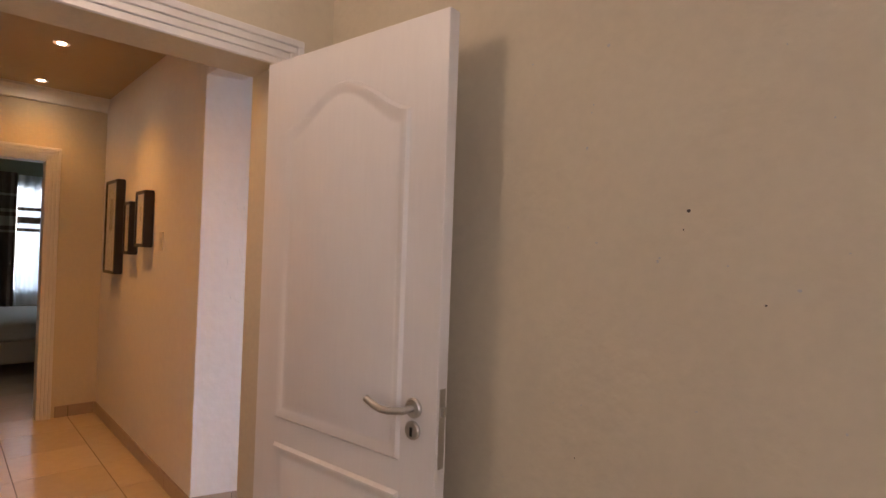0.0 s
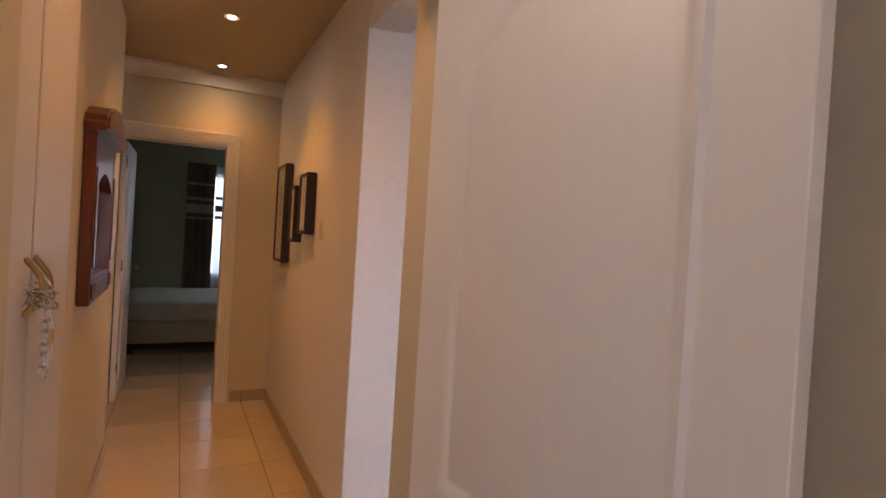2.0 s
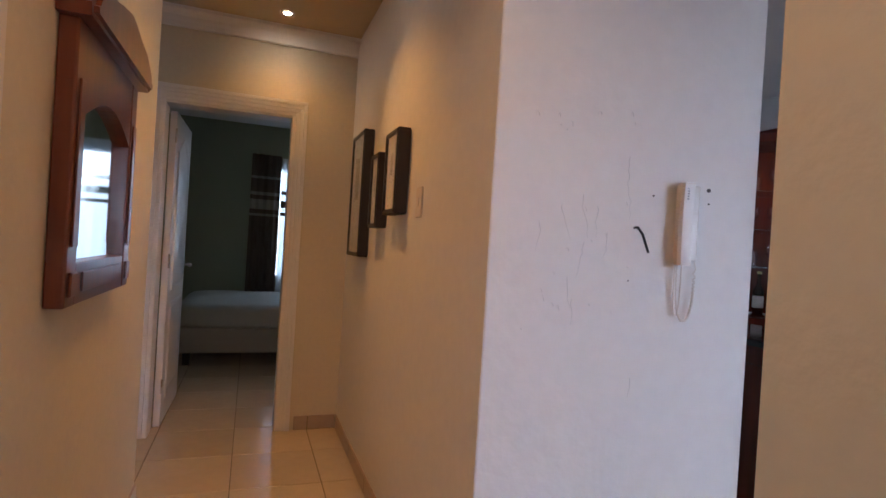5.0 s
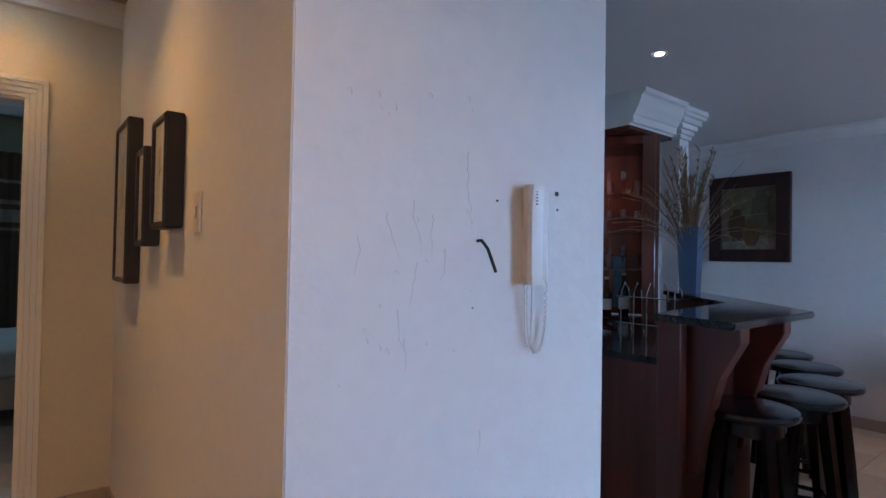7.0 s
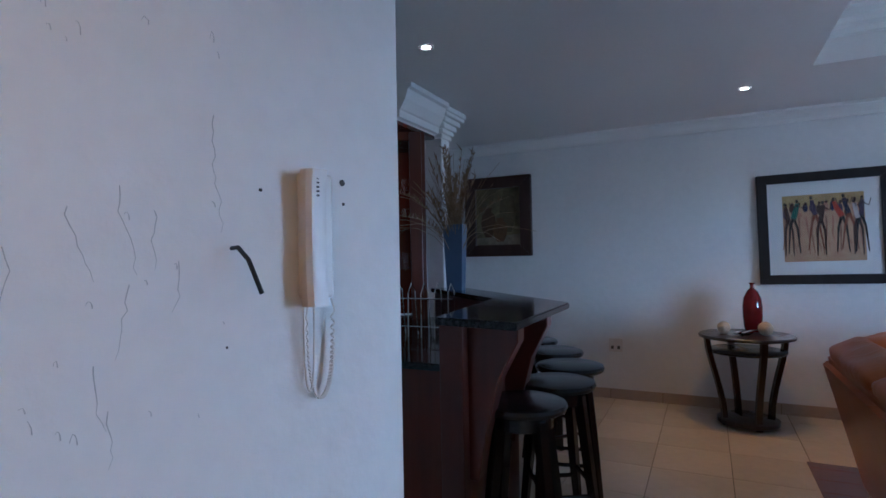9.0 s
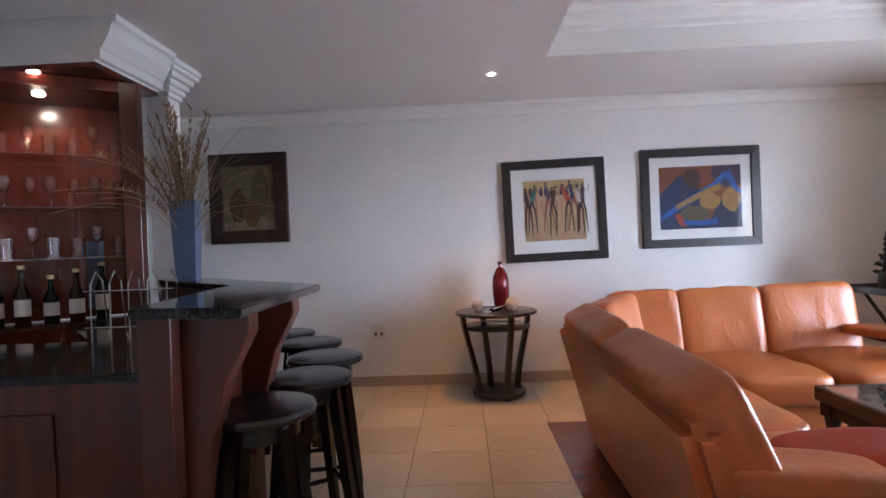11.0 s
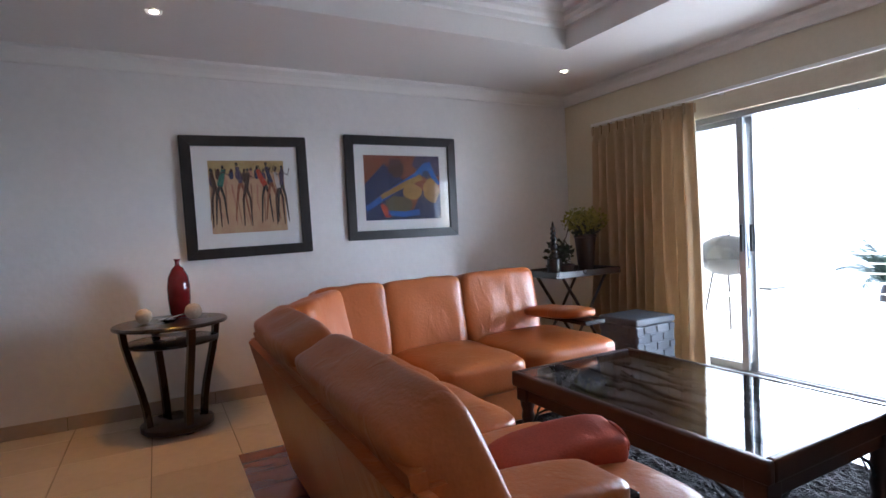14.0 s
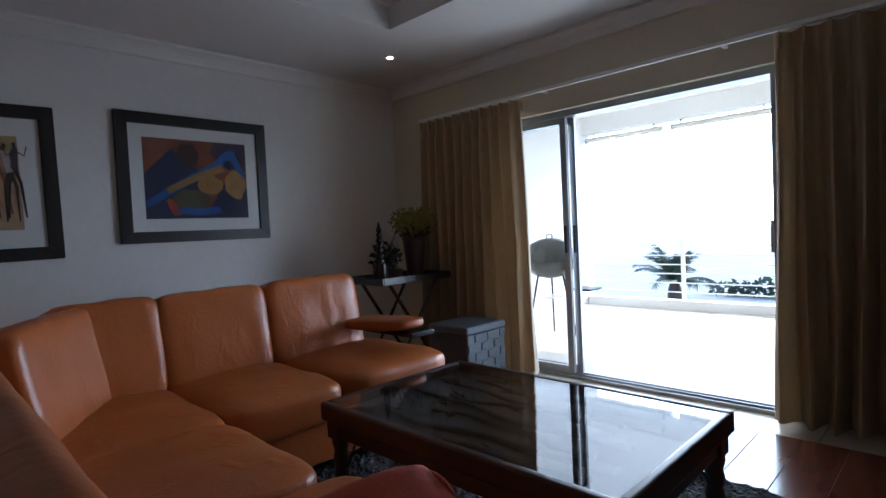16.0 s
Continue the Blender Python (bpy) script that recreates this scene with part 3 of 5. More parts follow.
def blob(cx, cz, rx, rz, n=14, seed=0, turn=0.0):
    rnd = random.Random(seed)
    out = []
    for i in range(n):
        a = 2 * math.pi * i / n
        k = 0.86 + 0.28 * rnd.random()
        x, z = rx * k * math.cos(a), rz * k * math.sin(a)
        out.append((cx + x * math.cos(turn) - z * math.sin(turn), cz + x * math.sin(turn) + z * math.cos(turn)))
    return out


def stroke(pts, w0, w1):
    """A tapering brush stroke through points."""
    left, right = [], []
    for i, (x, z) in enumerate(pts):
        a, b = pts[max(i - 1, 0)], pts[min(i + 1, len(pts) - 1)]
        d = math.hypot(b[0] - a[0], b[1] - a[1]) or 1
        nx, nz = -(b[1] - a[1]) / d, (b[0] - a[0]) / d
        w = w0 + (w1 - w0) * i / (len(pts) - 1)
        left.append((x + nx * w, z + nz * w)), right.append((x - nx * w, z - nz * w))
    return left + right[::-1]


def paint(name, c, second=None):
    return mat("paint_" + name, c, 0.7, grain=30, vary=0.2, bump=0.1, blotch=8, second=second)


P_SAND, P_BROWN, P_PLUM, P_TEAL = paint("sand", (0.52, 0.36, 0.20), (0.44, 0.24, 0.14)), paint("umber", (0.060, 0.022, 0.016)), paint("plum", (0.075, 0.05, 0.11)), paint("teal", (0.03, 0.19, 0.14))
P_RED, P_NAVY, P_BLUE, P_OCHRE = paint("red", (0.50, 0.06, 0.025)), paint("navy", (0.02, 0.03, 0.10)), paint("blue", (0.03, 0.13, 0.48)), paint("ochre", (0.44, 0.25, 0.07))
P_RUST, P_OLIVE, P_CLAY, P_DUSK = paint("rust", (0.26, 0.075, 0.03)), paint("olive", (0.13, 0.11, 0.055)), paint("clay", (0.10, 0.058, 0.026)), paint("dusk", (0.10, 0.09, 0.05), (0.22, 0.17, 0.08))
P_BLACK = paint("black", (0.014, 0.010, 0.012))

# crowd of tall abstract strokes on sand
pic, w, h = picture("framed_print", -1.862, -0.965, 1.062, 1.955, YN, -1, 0.075, 0.105, "black-framed print of abstract figures on sand ground", FRAME_BLACK, tilt=-0.9)
art = shape(pic, "print", [(-w, -h), (w, -h), (w, h), (-w, h)], P_SAND, 0)
P_PALE, P_ROSE, P_HONEY, P_TAN = paint("pale", (0.60, 0.54, 0.50)), paint("rose", (0.50, 0.24, 0.15)), paint("honey", (0.54, 0.38, 0.15)), paint("tan", (0.34, 0.17, 0.10))
shape(pic, "painted_sky", [(-w, h * 0.62), (w, h * 0.70), (w, h), (-w, h)], P_HONEY, 0.5)
rnd = random.Random(4)
# pale strokes far back, then eight tall dark ones with splayed feet
for k in range(12):
    x = w * (-0.93 + 1.86 * k / 11)
    shape(pic, "paint_stroke", stroke([(x, h * 0.35), (x + rnd.uniform(-0.02, 0.02), -h * 0.2), (x + rnd.uniform(-0.03, 0.03), -h * rnd.uniform(0.5, 0.85))], 0.007, 0.003), (P_TAN, P_ROSE)[k % 2], 1)
    shape(pic, "paint_stroke", blob(x, h * rnd.uniform(0.42, 0.66), 0.018, 0.040, 10, 60 + k), (P_PLUM, P_BROWN, P_ROSE, P_NAVY)[k % 4], 1.5)
    shape(pic, "paint_stroke", blob(x + 0.004, h * rnd.uniform(0.72, 0.80), 0.010, 0.013, 9, 80 + k), P_BROWN, 2)
for k, (fx, lean, c) in enumerate(((-0.93, 0.02, P_BROWN), (-0.62, -0.03, P_TEAL), (-0.26, 0.02, P_PLUM), (0.02, -0.02, P_BROWN), (0.28, 0.05, P_RED), (0.52, 0.03, P_NAVY), (0.76, 0.02, P_PALE), (0.95, -0.01, P_PLUM))):
    x, z = w * fx, h * (0.30 + 0.08 * (k % 3))
    shape(pic, "paint_stroke", stroke([(x, z + 0.10), (x + lean * 0.3, z + 0.05), (x + lean, z - 0.02)], 0.013, 0.022 if c in (P_TEAL, P_RED) else 0.016), c, 3 + 0.3 * k)
    shape(pic, "paint_stroke", blob(x - 0.003, z + 0.118, 0.010, 0.014, 10, k), P_BLACK, 3.2 + 0.3 * k)
    for s_ in (-1, 1):
        foot = x + lean + s_ * (0.028 + 0.012 * (k % 3))
        shape(pic, "paint_stroke", stroke([(x + lean, z - 0.01), (x + lean + s_ * 0.026, z - 0.10), (foot, max(-h * 0.92, z - 0.30))], 0.011, 0.004), (P_BROWN, P_BLACK, P_RUST)[k % 3], 2.4 + 0.3 * k)
        if k % 2:
            shape(pic, "paint_stroke", stroke([(x, z + 0.085), (x + s_ * 0.040, z + 0.055), (x + s_ * 0.055, z + 0.11)], 0.005, 0.003), P_BROWN, 3.1 + 0.3 * k)
part("picture_glass", B(-w - 0.1, w + 0.1, -0.0235, -0.021, -h - 0.1, h + 0.1), PANE, pic, "clear picture glass").visible_shadow = False

# blue and ochre abstract with a long diagonal
pic, w, h = picture("framed_print", -0.657, 0.368, 1.135, 2.0, YN, -1, 0.075, 0.085, "black-framed blue and orange abstract print", FRAME_BLACK)
shape(pic, "print", [(-w, -h), (w, -h), (w, h), (-w, h)], P_RUST, 0)
shape(pic, "paint_stroke", [(-w, -h), (-w, h * 0.1), (-w * 0.5, h * 0.75), (w * 0.05, h * 0.2), (w * 0.2, -h)], P_NAVY, 1)
shape(pic, "paint_stroke", [(w, h), (w * 0.35, h), (w * 0.25, h * 0.7), (w * 0.7, h * 0.2), (w, h * 0.4)], P_PLUM, 1)
shape(pic, "paint_stroke", [(w * 0.1, -h), (w, -h), (w, -h * 0.2), (w * 0.5, -h * 0.1)], P_NAVY, 1)
shape(pic, "paint_stroke", stroke([(-w * 0.98, -h * 0.65), (-w * 0.3, -h * 0.1), (w * 0.35, h * 0.35), (w * 0.68, h * 0.72)], 0.022, 0.036), P_BLUE, 2)
shape(pic, "paint_stroke", stroke([(w * 0.66, h * 0.78), (w * 0.85, h * 0.3), (w * 0.98, h * 0.1)], 0.030, 0.012), P_BLUE, 3)
shape(pic, "paint_stroke", stroke([(-w * 0.6, -h * 0.3), (w * 0.0, h * 0.08), (w * 0.5, h * 0.34)], 0.020, 0.026), P_OCHRE, 4)
shape(pic, "paint_stroke", blob(w * 0.22, -h * 0.12, 0.085, 0.075, 16, 2), P_OCHRE, 3)
shape(pic, "paint_stroke", blob(-w * 0.15, -h * 0.55, 0.12, 0.085, 16, 6), P_OLIVE, 4)
shape(pic, "paint_stroke", blob(w * 0.75, -h * 0.1, 0.085, 0.11, 16, 7), P_OCHRE, 2)
shape(pic, "paint_stroke", blob(-w * 0.18, h * 0.62, 0.075, 0.085, 16, 9), P_BROWN, 5)
shape(pic, "paint_stroke", blob(w * 0.60, h * 0.42, 0.028, 0.034, 12, 1), P_NAVY, 6)
shape(pic, "paint_stroke", blob(-w * 0.5, -h * 0.72, 0.03, 0.07, 12, 3, 0.5), P_RED, 6)
shape(pic, "paint_stroke", stroke([(-w * 0.45, -h * 0.78), (0.0, -h * 0.84), (w * 0.4, -h * 0.78)], 0.020, 0.026), P_BLUE, 6)
part("picture_glass", B(-w - 0.08, w + 0.08, -0.0235, -0.021, -h - 0.08, h + 0.08), PANE, pic, "clear picture glass").visible_shadow = False

# still life of clay jars
pic, w, h = picture("framed_painting", -4.49, -3.785, 1.33, 2.135, YN, -1, 0.115, 0.0, "brown-framed painting of three clay jars", FRAME_BROWN, 0.05, back=P_DUSK)
shape(pic, "canvas", [(-w, -h), (w, -h), (w, h), (-w, h)], P_DUSK, 0)
shape(pic, "painted_ground", [(-w, -h), (w, -h), (w, -h * 0.62), (-w, -h * 0.75)], paint("ground", (0.28, 0.23, 0.15)), 1)


def jar(cx, z0, r, hh, c, layer):
    prof = [(0.45, 0), (0.85, 0.25), (1.0, 0.5), (0.85, 0.75), (0.4, 0.88), (0.5, 1.0)]
    pts = [(cx + r * a, z0 + hh * b) for a, b in prof] + [(cx - r * a, z0 + hh * b) for a, b in prof[::-1]]
    shape(pic, "painted_jar", pts, c, layer)


jar(-w * 0.45, -h * 0.72, 0.080, 0.30, P_CLAY, 2)
jar(w * 0.42, -h * 0.55, 0.085, 0.42, P_OLIVE, 2)
jar(w * 0.08, -h * 0.88, 0.078, 0.24, paint("jar", (0.15, 0.085, 0.035)), 3)
for s in (-1, 1):
    shape(pic, "painted_handle", stroke([(w * 0.42 + s * 0.03, h * 0.72), (w * 0.42 + s * 0.065, h * 0.66), (w * 0.42 + s * 0.055, h * 0.45)], 0.007, 0.007), P_OLIVE, 3)

# three box frames in the hall
for x0, x1, z0, z1 in ((-4.93, -4.58, 1.18, 1.885), (-4.36, -4.19, 1.335, 1.70), (-4.06, -3.84, 1.39, 1.755)):
    pic, w, h = picture("box_frame", x0, x1, z0, z1, YP0, -1, 0.022, 0.05, "deep black box frame with a small print on white card", FRAME_BLACK, 0.06)
    art = shape(pic, "small_print", [(-w * 0.5, -h * 0.1), (w * 0.5, -h * 0.1), (w * 0.5, h * 0.75), (-w * 0.5, h * 0.75)], paint("grey_print", (0.22, 0.21, 0.20), (0.5, 0.48, 0.44)), 1)
    glass = part("picture_glass", B(-w - 0.05, w + 0.05, -0.019, -0.0175, -h - 0.05, h + 0.05), PANE, pic, "clear picture glass")
    glass.visible_shadow = False
    for piece in (art, glass, *[o for o in pic.children if o.name.startswith("mount")]):
        piece.location.y = -0.036

sw = thing("light_switch", -3.66, YP0, 1.43, "white plastic light switch on the hall wall", "switch")
part("plate", B(-0.036, 0.036, -0.009, 0, -0.06, 0.06, bevel=0.004), PLASTIC, sw)
part("rocker", B(-0.012, 0.012, -0.014, -0.0095, -0.018, 0.018, bevel=0.002), PLASTIC, sw)
so = thing("wall_socket", -3.02, YN, 0.49, "white plastic double wall socket", "socket")
part("plate", B(-0.06, 0.06, -0.009, 0, -0.06, 0.06, bevel=0.004), PLASTIC, so)
for s in (-1, 1):
    part("switch_rocker", B(s * 0.028 - 0.01, s * 0.028 + 0.01, -0.013, -0.0095, 0.018, 0.042, bevel=0.002), PLASTIC, so)
    part("socket_hole", B(s * 0.028 - 0.012, s * 0.028 + 0.012, -0.0102, -0.0095, -0.035, -0.005), SHADOW_HOLE, so)

# ---- hall: mirror, cupboard, chain ----
mir = thing("wall_mirror", -3.44, YL, 1.065, "red-stained carved wooden mirror with an arched crest", "mirror")
mir.scale = (1.0, 1, 0.84)
MW = 0.335
part("backing", B(-MW + 0.01, MW - 0.01, 0.001, 0.014, 0.01, 0.80), MIRROR_WOOD, mir)
for s in (-1, 1):
    part("stile", B(*sorted((s * (MW - 0.08), s * MW)), 0.002, 0.045, 0, 0.80, bevel=0.006), MIRROR_WOOD, mir)
    part("stile_moulding", B(*sorted((s * (MW - 0.062), s * (MW - 0.020))), 0.0452, 0.051, 0.17, 0.64, bevel=0.003), MIRROR_WOOD, mir)
    part("corner_block", B(*sorted((s * (MW - 0.066), s * (MW - 0.016))), 0.0452, 0.053, 0.03, 0.10, bevel=0.004), MIRROR_WOOD, mir)
part("bottom_rail", B(-MW + 0.08, MW - 0.08, 0.002, 0.043, 0, 0.125, bevel=0.005), MIRROR_WOOD, mir)
part("bottom_panel", B(-MW + 0.13, MW - 0.13, 0.0435, 0.048, 0.035, 0.095, bevel=0.003), MIRROR_WOOD, mir)
arch = [(-0.255, 0.80), (-0.255, 0.55)] + [(-0.255 + 0.51 * i / 16, 0.55 + 0.085 * math.sin(math.pi * i / 16)) for i in range(1, 16)] + [(0.255, 0.55), (0.255, 0.80)]
bm = prism(bmesh.new(), arch, 0.002, 0.043, pose(0, 0, 0, 90, 0, 0) @ Matrix.Diagonal((1, 1, -1, 1)))
part("arched_rail", bm, MIRROR_WOOD, mir)
crest = [(-0.355, 0.80), (0.355, 0.80), (0.36, 0.835), (0.345, 0.845), (0.33, 0.875), (0.24, 0.925), (0.13, 0.945), (0.06, 0.965), (0, 0.975)]
crest += [(-x, z) for x, z in crest[::-1][1:-2]] + [(-0.36, 0.835)]
bm = prism(bmesh.new(), crest, 0.002, 0.085, pose(0, 0, 0, 90, 0, 0) @ Matrix.Diagonal((1, 1, -1, 1)))
bmesh.ops.bevel(bm, geom=[e for e in bm.edges if abs(e.verts[0].co.y - e.verts[1].co.y) < 1e-6 and e.verts[0].co.y > 0.05], offset=0.012, segments=2, affect="EDGES")
part("crest", bm, MIRROR_WOOD, mir, "curved carved crest")
part("mirror_glass", B(-0.254, 0.254, 0.015, 0.019, 0.126, 0.64), MIRROR, mir, "silvered mirror glass")

# dark brown backing paints the shade of the deep gaps between the doors
GAP_SHADE = mat("gap_shade", (0.16, 0.10, 0.055), 0.8, grain=60, vary=0.2)
cup = thing("built_in_cupboard", -2.325, YL, 0, "built-in cream cupboard with two doors chained shut", "cupboard")
part("carcass", B(-0.49, 0.355, 0.001, 0.006, 0, 2.42), GAP_SHADE, cup)
door_l = part("door", B(-0.255, 0.074, 0.0065, 0.032, 0.08, 2.40, bevel=0.003), CUP_W, cup)
door_r = part("door", B(0.090, 0.353, 0.0065, 0.032, 0.08, 2.40, bevel=0.003), CUP_W, cup)
part("frame_stile", B(-0.49, -0.266, 0.0065, 0.016, 0, 2.42, bevel=0.003), CUP_W, cup)
part("plinth", B(-0.258, 0.353, 0.0065, 0.020, 0, 0.076), CUP_W, cup)
for d, x in ((door_l, 0.064), (door_r, 0.150)):
    pts = [(x, 0.032 + 0.036 * math.sin(math.pi * i / 10), 1.30 - 0.13 * i / 10) for i in range(11)]
    part("handle", tube(bmesh.new(), pts, 0.0065, 10), BRASS, d, "brass bow handle", smooth=True)


def link(bm, m, a=0.011, b=0.018, r=0.0026):
    pts = []
    for i in range(13):
        t = 2 * math.pi * i / 12
        pts.append(m @ Vector((a * 0.8 * math.cos(t), 0, b * math.sin(t))))
    return tube(bm, pts, r, 6)


chain = thing("chain", -2.213, YL + 0.062, 1.2, "steel chain wound round the cupboard handles with a padlock", "chain")
rnd = random.Random(9)
for k in range(26):
    u = 2 * math.pi * k / 13
    bm = link(bmesh.new(), pose(0.055 * math.cos(u), -0.004 + 0.018 * math.sin(u), 0.005 + 0.020 * math.sin(u * 2 + k * 0.3) + 0.012 * (k // 13), rnd.uniform(0, 90), rnd.uniform(0, 180), rnd.uniform(0, 180)))
    part("link", bm, CHROME, chain, smooth=True)
for s in range(2):
    for k in range(5 + s):
        part("link", link(bmesh.new(), pose(-0.032 + 0.022 * s, 0.006, -0.035 - 0.027 * k, 0, 0, 90 * (k % 2))), CHROME, chain, smooth=True)
lock = part("padlock_body", B(-0.072, -0.038, -0.002, 0.014, -0.115, -0.078, bevel=0.004), BRASS, chain, "brass padlock")
part("padlock_shackle", tube(bmesh.new(), [(-0.055 + 0.011 * math.cos(a), 0.006, -0.080 + 0.026 * math.sin(a)) for a in [math.pi * i / 8 for i in range(9)]], 0.003, 8), CHROME, lock, "steel shackle", smooth=True)

# ---- pillar: entry phone, wire, marks ----
ph = thing("entry_phone", -2.847, 2.190, 1.252, "ivory plastic entry phone handset with a coiled cord", "intercom", rz=FACE)
ph.scale = (0.62, 0.80, 1.0)
bm = B(0.001, 0.026, -0.030, 0.048, 0.012, 0.222, bevel=0.006, seg=3)
part("base", bm, PLASTIC, ph, "ivory wall base", smooth=True)
sect = [(0.028, -0.034), (0.050, -0.034), (0.060, -0.024), (0.062, 0.0), (0.058, 0.012), (0.028, 0.014)]
bm = bmesh.new()
rows = []
for i in range(13):
    u = i / 12
    swell = 1.0 + 0.25 * (abs(u - 0.5) * 2) ** 3
    rows.append([bm.verts.new((0.028 + (x - 0.028) * swell, y, u * 0.225)) for x, y in sect])
for a, b in zip(rows, rows[1:]):
    for i in range(len(a)):
        bm.faces.new((a[i], a[(i + 1) % len(a)], b[(i + 1) % len(b)], b[i]))
bm.faces.new(rows[0]), bm.faces.new(rows[-1])
hs = part("handset", bm, PLASTIC, ph, "ivory handset", smooth=True)
for k in range(5):
    part("speaker_slot", B(0.064, 0.0665, -0.014, -0.008, 0.180 + 0.007 * k, 0.183 + 0.007 * k), SHADOW_HOLE, hs)
pts = []
for i in range(260):
    u = i / 259
    a = math.pi * u
    cy, cz = 0.012 - 0.032 * math.cos(a), 0.01 - 0.165 * math.sin(a) ** 0.55
    coil = 0.0045 if u > 0.45 else 0.0015
    pts.append((0.022 + coil * math.cos(i * 1.25), cy + coil * math.sin(i * 1.25), cz))
part("cord", tube(bmesh.new(), [(0.024, -0.016 - 0.012 * math.cos(math.pi * i / 20), 0.01 - 0.150 * math.sin(math.pi * i / 20) ** 0.5) for i in range(21)], 0.0026, 6), PLASTIC, ph, "straight lead of the cord", smooth=True)
part("cord", tube(bmesh.new(), pts, 0.0022, 5), PLASTIC, ph, "coiled ivory cord", smooth=True)
wi = thing("bare_wire", -2.885, 2.059, 1.348, "short black wire poking out of the plaster", "wire", rz=FACE)
part("core", tube(bmesh.new(), [(-0.004, 0, 0), (0.018, 0.001, 0.001), (0.038, 0.007, -0.018), (0.052, 0.020, -0.068)], 0.0036, 8), BLACK_RUBBER, wi, smooth=True)


def on_face(y, z, out=0.0):
    """A place on the pillar's slanting end face."""
    u = (y - YP0) / (YP1 - YP0)
    return (XP + (XPN - XP) * u + out, y, z)


for y, z, r in ((2.256, 1.465, 0.006), (2.258, 1.427, 0.003), (2.105, 1.44, 0.003), (2.05, 1.20, 0.002)):
    hole = lathe(bmesh.new(), [(r, 0), (r, 0.0008)], n=8)
    bmesh.ops.transform(hole, matrix=pose(*on_face(y, z), 0, 90, FACE), verts=hole.verts)
    part("drill_hole", hole, SHADOW_HOLE, bpy.data.objects["wall_pillar"])


def flake(y, z, r, tall, seed):
    """A scar where paint has come off: a thin irregular rim of lifted plaster."""
    ring = blob(0, 0, r, r * tall, 11, seed)
    keep = 4 + seed % 3
    pts = [on_face(y + a, z + b, 0.0006) for a, b in ring[:keep]]
    part("plaster_scar", tube(bmesh.new(), pts, 0.0008, 5, 0.0003), SCUFF, bpy.data.objects["wall_pillar"], smooth=True)


rnd = random.Random(21)
# hairline cracks: one long above the wire, others scattered lower down
for y, z, n, lean in ((2.035, 1.545, 16, 0.0006), (1.915, 1.43, 11, 0.001), (1.925, 1.30, 9, -0.002), (1.885, 1.20, 8, 0.003), (1.90, 1.14, 7, -0.001), (1.955, 1.40, 8, 0.0), (1.86, 1.40, 9, 0.002), (1.985, 1.33, 7, -0.001), (2.07, 0.93, 6, 0.0), (1.80, 1.35, 7, 0.001)):
    pts, p, q = [], y, z
    for k in range(n):
        pts.append(on_face(p, q, 0.0005))
        p += lean + rnd.uniform(-0.005, 0.005)
        q -= 0.012 + rnd.uniform(-0.003, 0.003)
    part("crack", tube(bmesh.new(), pts, 0.0008, 5, 0.0003), SCUFF, bpy.data.objects["wall_pillar"])
for k in range(22):
    y = rnd.choice((rnd.gauss(1.87, 0.035), rnd.uniform(1.76, 2.06)))
    z = rnd.choice((rnd.gauss(1.62, 0.03), rnd.uniform(1.0, 1.5), rnd.uniform(1.1, 1.45)))
    flake(y, z, rnd.uniform(0.002, 0.005), rnd.uniform(1.5, 4.5), k)

rnd = random.Random(5)
for k in range(46):
    x, z = rnd.uniform(-0.95, 0.35), rnd.uniform(0.8, 1.9)
    r = rnd.choice((0.0018, 0.0025, 0.0035)) * rnd.uniform(0.6, 1.2)
    chip = bmesh.new()
    chip.faces.new([chip.verts.new((x + a, 1.7192, z + b)) for a, b in blob(0, 0, r, r * rnd.uniform(0.4, 1.4), 7, k)])
    part("plaster_chip", chip, SCUFF if k % 9 else SHADOW_HOLE, bpy.data.objects["wall_south"])

# ---- bar ----
OUT = [(-2.83, 3.22), (-2.84, 4.05), (-3.93, 5.19)]
INN = [(-3.18, 3.29), (-3.28, 4.20), (-4.10, 5.02)]
bar = thing("bar_counter", -3.1, 3.4, 0, "mahogany bar with a raised black granite top on brackets", "bar")
bar.matrix_basis = pose(0, 0, 0)
bm = prism(bmesh.new(), OUT + INN[::-1], 1.072, 1.102)
bmesh.ops.bevel(bm, geom=bm.edges[:], offset=0.006, segments=2, affect="EDGES")
part("bar_top", bm, GRANITE, bar, "polished black granite top")
front = [(-3.10, 3.36), (-3.14, 4.14), (-4.00, 5.04)]
back = [(-3.17, 3.36), (-3.21, 4.17), (-4.06, 5.00)]
part("bar_front", prism(bmesh.new(), front + back[::-1], 0.0, 1.072), MAHOG_RED, bar, "red mahogany front panel")
low = [(-3.17, 3.40), (-3.21, 4.17), (-4.0, 4.95), (-4.35, 4.6), (-3.80, 4.02), (-4.95, 4.02), (-4.95, 3.40)]
bm = prism(bmesh.new(), low, 0.87, 0.90)
bmesh.ops.bevel(bm, geom=bm.edges[:], offset=0.005, segments=2, affect="EDGES")
part("work_top", bm, GRANITE, bar, "polished black granite work top")
part("end_panel", B(-4.93, -3.175, 3.42, 3.45, 0, 0.87), MAHOG, bar, "dark mahogany end panel")
for x in (-3.75, -4.33):
    part("panel_moulding", B(x - 0.25, x + 0.25, 3.41, 3.4195, 0.1, 0.78, bevel=0.004), MAHOG, bar)
part("cabinet_body", prism(bmesh.new(), [(-3.18, 3.455), (-3.22, 4.16), (-4.02, 4.9), (-4.3, 4.6), (-3.84, 4.0), (-4.92, 4.0), (-4.92, 3.455)], 0, 0.868), MAHOG, bar)


